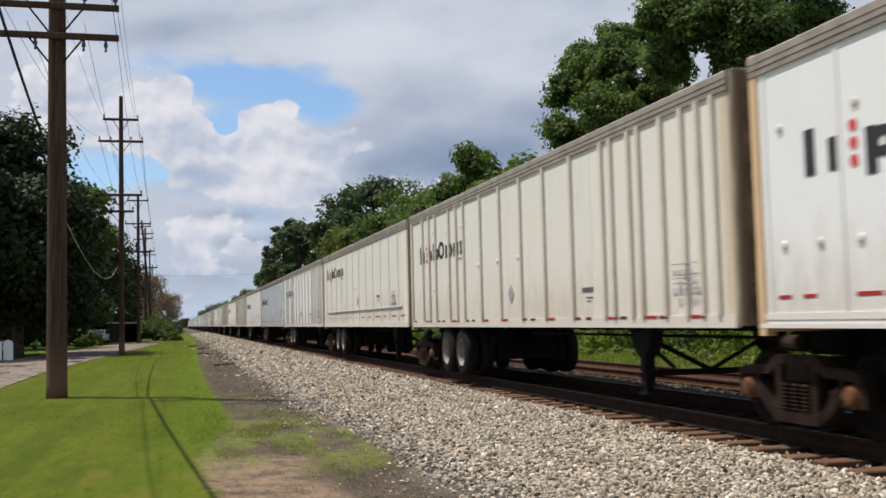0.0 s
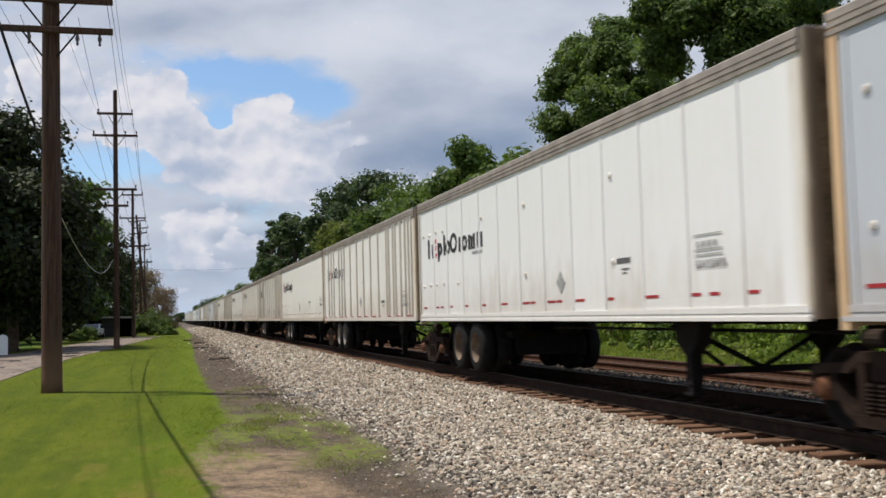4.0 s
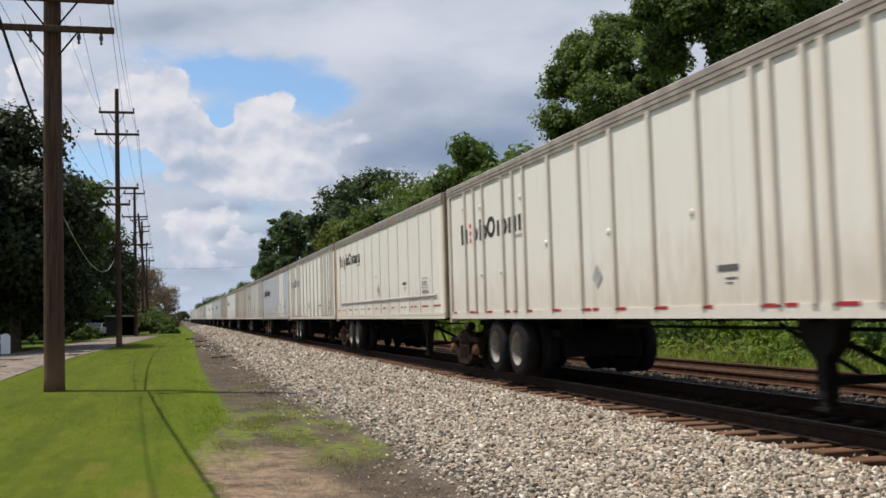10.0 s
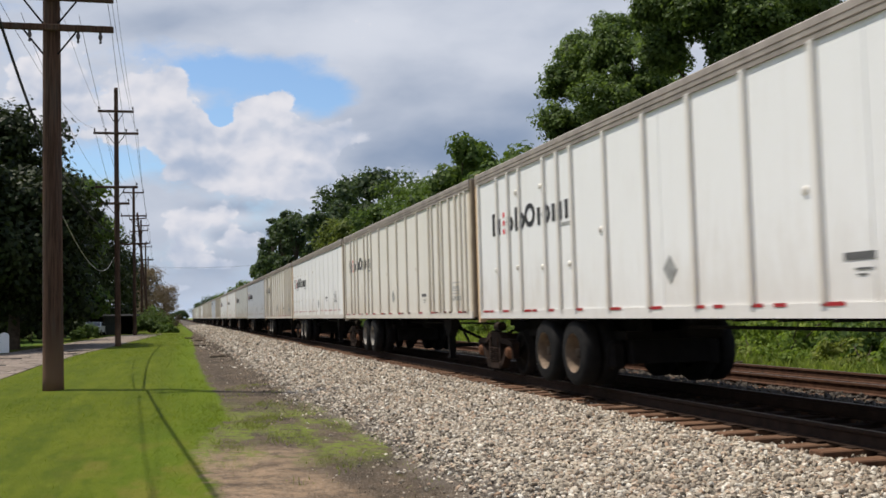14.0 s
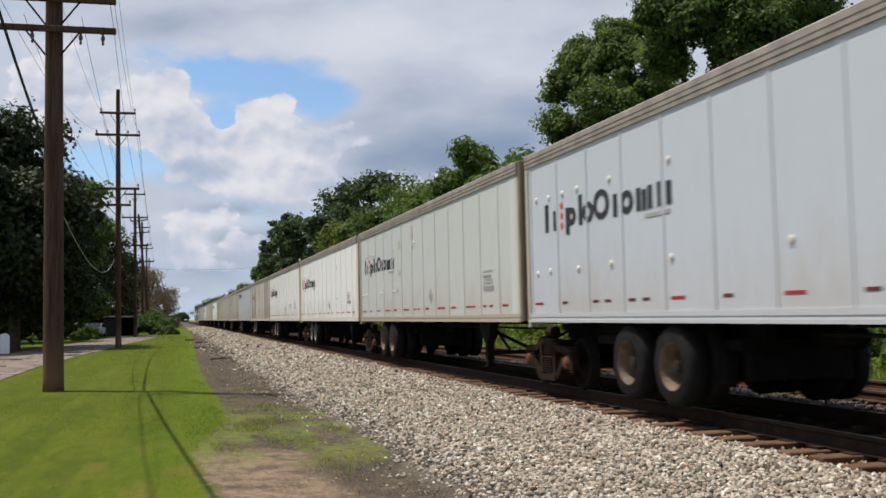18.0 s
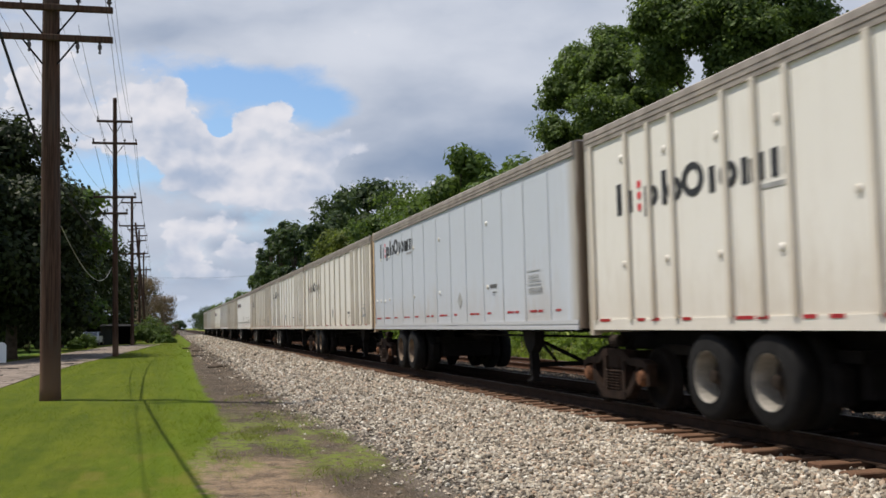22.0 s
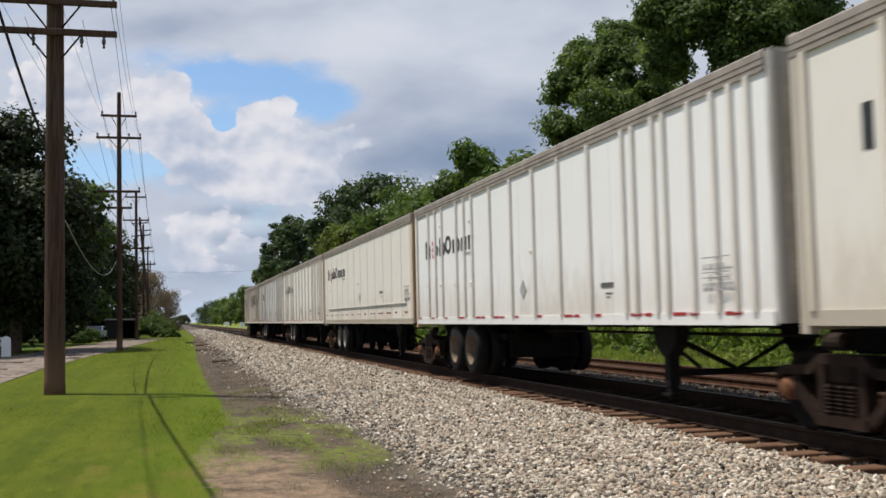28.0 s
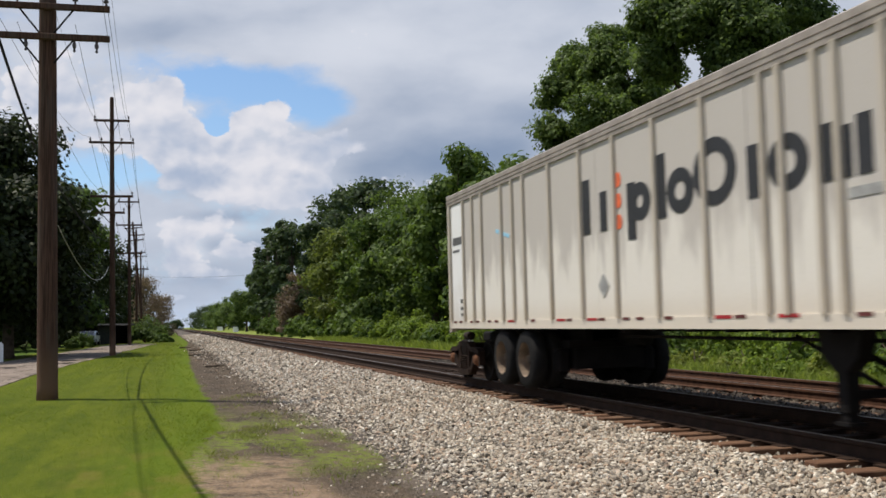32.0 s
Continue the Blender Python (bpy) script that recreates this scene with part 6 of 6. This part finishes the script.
    put("air_tank", shared("air_tank", lambda bm: drum(bm, (0, 0, 0), "y", [(-0.45, 0.05), (-0.42, 0.13), (0.42, 0.13), (0.45, 0.05)], 14), M["under"], True), top, (0.2, tandem - 2.6, 1.0))
    # landing legs
    def leg_shape(bm):
        slab(bm, -0.075, 0.075, -0.075, 0.075, 0.40, BOT)
        slab(bm, -0.06, 0.06, -0.06, 0.06, 0.30, 0.42)
        slab(bm, -0.10, 0.10, -0.11, 0.11, 0.27, 0.305)
        v = [bm.verts.new(p) for x in (-0.09, 0.09) for p in ((x, -0.36, BOT), (x, 0.36, BOT), (x, 0.26, 0.92), (x, 0.08, 0.78), (x, -0.08, 0.78), (x, -0.26, 0.92))]
        bm.faces.new(v[:6][::-1])
        bm.faces.new(v[6:])
        for i in range(6):
            j = (i + 1) % 6
            bm.faces.new((v[i], v[j], v[6 + j], v[6 + i]))
    for s in (-1, 1):
        put("landing_leg", shared("landing_leg", leg_shape, M["under"]), top, (s * 0.95, -13.05, 0))
    def brace_shape(bm):
        slab(bm, -0.95, 0.95, -0.05, 0.05, 0.52, 0.60)
        tube(bm, [(-0.95, 0, 1.05), (0.0, 0, 0.58)], 0.035, 6)
        tube(bm, [(0.95, 0, 1.05), (0.0, 0, 0.58)], 0.035, 6)
        tube(bm, [(-0.5, 0.1, 0.62), (-0.3, 1.8, BOT - 0.1)], 0.03, 6)
    put("leg_brace", shared("leg_brace", brace_shape, M["under"]), top, (0, -13.05, 0))
    put("coupling_tongue", shared("tongue", lambda bm: soft_slab(bm, -0.35, 0.35, -LEN - 0.42, -LEN + 0.6, BOT - 0.18, BOT - 0.02, 0.02), M["under"]), top)
    return top


def bogie():
    """A rail bogie: side frames with spring nests, bolster, two wheelsets. Its middle is at y = 0."""
    top = new("rail_bogie")
    tagged(top, "rusty brown two-axle rail bogie between trailers", "rail bogie", "bogies of the train")

    def bar(bm, pts, thick, x0, x1):
        """A flat cast bar along a broken line in the plane of the side frame."""
        half, left, right = thick / 2, [], []
        for i, (y, z) in enumerate(pts):
            (ya, za), (yb, zb) = pts[max(i - 1, 0)], pts[min(i + 1, len(pts) - 1)]
            q = math.hypot(yb - ya, zb - za)
            left.append((y - (zb - za) / q * half, z + (yb - ya) / q * half))
            right.append((y + (zb - za) / q * half, z - (yb - ya) / q * half))
        extrude(bm, left + right[::-1], lambda p, e: ((x0, x1)[e], p[0], p[1]))

    def side(bm):
        # arched top chord, two columns, spring seat, tension arms and pedestal jaws, with open windows between
        bar(bm, [(-1.08, 0.57), (-0.95, 0.63), (-0.50, 0.65), (-0.32, 0.76), (0.32, 0.76), (0.50, 0.65), (0.95, 0.63), (1.08, 0.57)], 0.10, -0.09, 0.06)
        bar(bm, [(-0.40, 0.17), (0.40, 0.17)], 0.11, -0.11, 0.07)
        for s in (-1, 1):
            bar(bm, [(s * 0.31, 0.73), (s * 0.31, 0.20)], 0.11, -0.085, 0.055)
            bar(bm, [(s * 0.36, 0.17), (s * 0.52, 0.27), (s * 0.74, 0.50)], 0.11, -0.088, 0.055)
            for q in (0.75, 1.05):
                bar(bm, [(s * q, 0.62), (s * q, 0.33)], 0.09, -0.07, 0.05)
    me = shared("side_frame", side, M["bogie"])
    spring = shared("spring", lambda bm: drum(bm, (0, 0, 0), "z", [(0.02 * i, 0.064 if i % 2 else 0.044) for i in range(15)], 12), M["bogie"])
    cap = shared("bearing_cap", lambda bm: drum(bm, (0, 0, 0), "x", [(-0.10, 0.03), (-0.09, 0.08), (-0.03, 0.12), (0.05, 0.12)], 14), M["rust"])
    for s in (-1, 1):
        f = put("side_frame", me, top, (s * 1.0, 0, 0), (0, 0, 0 if s < 0 else 180))
        for yy in (-0.17, 0.0, 0.17):
            put("spring", spring, f, (-0.07, yy, 0.24))
        for yy in (-0.9, 0.9):
            put("bearing_cap", cap, f, (-0.04, yy, 0.44))
    put("bolster", shared("bolster", lambda bm: soft_slab(bm, -1.08, 1.08, -0.2, 0.2, 0.52, 0.78, 0.03), M["bogie"]), top)
    put("coupler_saddle", shared("saddle", lambda bm: [soft_slab(bm, -0.42, 0.42, -0.75, 0.75, 0.78, 1.0, 0.04), soft_slab(bm, -0.3, 0.3, -0.3, 0.3, 0.98, 1.06, 0.03)] and None, M["under"]), top)

    def wheelset(bm):
        drum(bm, (0, 0, 0), "x", [(-1.0, 0.07), (1.0, 0.07)], 12)
        for s in (-1, 1):
            drum(bm, (s * 0.755, 0, 0), "x", [(-0.07 * s, 0.45), (-0.045 * s, 0.45), (-0.04 * s, 0.425), (0.07 * s, 0.415), (0.065 * s, 0.34), (0.03 * s, 0.32), (0.03 * s, 0.14), (0.09 * s, 0.1)], 28)
    wm = shared("wheelset", wheelset, M["wheel"], True)
    for yy in (-0.9, 0.9):
        put("wheelset", wm, top, (0, yy, 0.418))
    put("brake_beam", shared("brake_beam", lambda bm: soft_slab(bm, -0.9, 0.9, -0.05, 0.05, 0.3, 0.4, 0.02), M["bogie"]), top, (0, -0.4, 0))
    put("brake_cylinder", shared("cylinder", lambda bm: drum(bm, (0, 0, 0), "y", [(-0.2, 0.03), (-0.18, 0.09), (0.15, 0.09), (0.18, 0.04)], 12), M["hub"]), top, (-0.85, 0.35, 0.92))
    return top


# kind of side and paint, from the leading trailer back
CARS = [("flat", "white"), ("rib", "cream"), ("belt", "cream"), ("rib", "white"), ("flat", "blue_grey"), ("flat", "white"), ("rib", "ivory"), ("flat", "ivory"), ("rib", "cream"), ("flat", "cream"),
        ("belt", "ivory"), ("rib", "cream"), ("belt", "cream"), ("rib", "ivory"), ("flat", "blue_grey"), ("rib", "white"), ("rib", "cream"), ("flat", "white"), ("rib", "cream"), ("flat", "blue_grey"),
        ("flat", "pale_grey"), ("flat", "white"), ("flat", "white"), ("rib", "cream"), ("flat", "blue_grey"), ("rib", "cream"), ("rib", "ivory"), ("rib", "cream"), ("belt", "white"), ("rib", "cream"),
        ("rib", "white"), ("belt", "cream"), ("rib", "ivory"), ("rib", "dull_white"), ("rib", "smudged")]
TRAIN = []
first_bogie = bogie()
for i, (style, colour) in enumerate(CARS):
    k = i - 1
    extra = {13: " with cream patches", 33: ", last car"}.get(k, "")
    t = trailer(k, style, colour, extra)
    b = first_bogie if i == 0 else copy_thing(first_bogie, Matrix.Identity(4))
    TRAIN.append((k, t, b))

me = shared("marker_light", lambda bm: soft_slab(bm, -0.05, 0.05, -0.04, 0.04, -0.06, 0.07, 0.012), M["car_white"])
put("marker_light", me, TRAIN[-1][2], (-0.77, 0.5, 0.74), label="small white end-of-train marker")

# metres that the train has come, second by second
Y0 = 26.012
RUN = [(0, -0.13), (1, 16.62), (2, 33.55), (3, 50.6), (3.5, 58.98), (5.5, 92.4), (6, 100.85), (7, 117.8), (8, 134.85), (9, 151.95), (10, 168.97), (11, 185.98), (12, 203.15), (13, 220.25), (14, 237.25), (14.5, 245.75),
       (16.5, 280.3), (17, 288.95), (18, 306.2), (19, 323.6), (20, 340.72), (21, 357.75), (22, 375.02), (23, 392.4), (24, 409.72), (25, 426.98), (25.5, 435.65), (27.5, 470.35), (28, 479.15), (29, 496.6), (30, 513.98), (31, 531.15), (32, 548.9)]


def motions():
    for k, t, b in TRAIN:
        walk(t, [(s, pose(TRACK_X, Y0 + k * PITCH + OFFSET.get(k, 0.0) - d, DECK)) for s, d in RUN])
        walk(b, [(s, pose(TRACK_X, Y0 + k * PITCH - d - 0.25, RAIL)) for s, d in RUN])


motions()
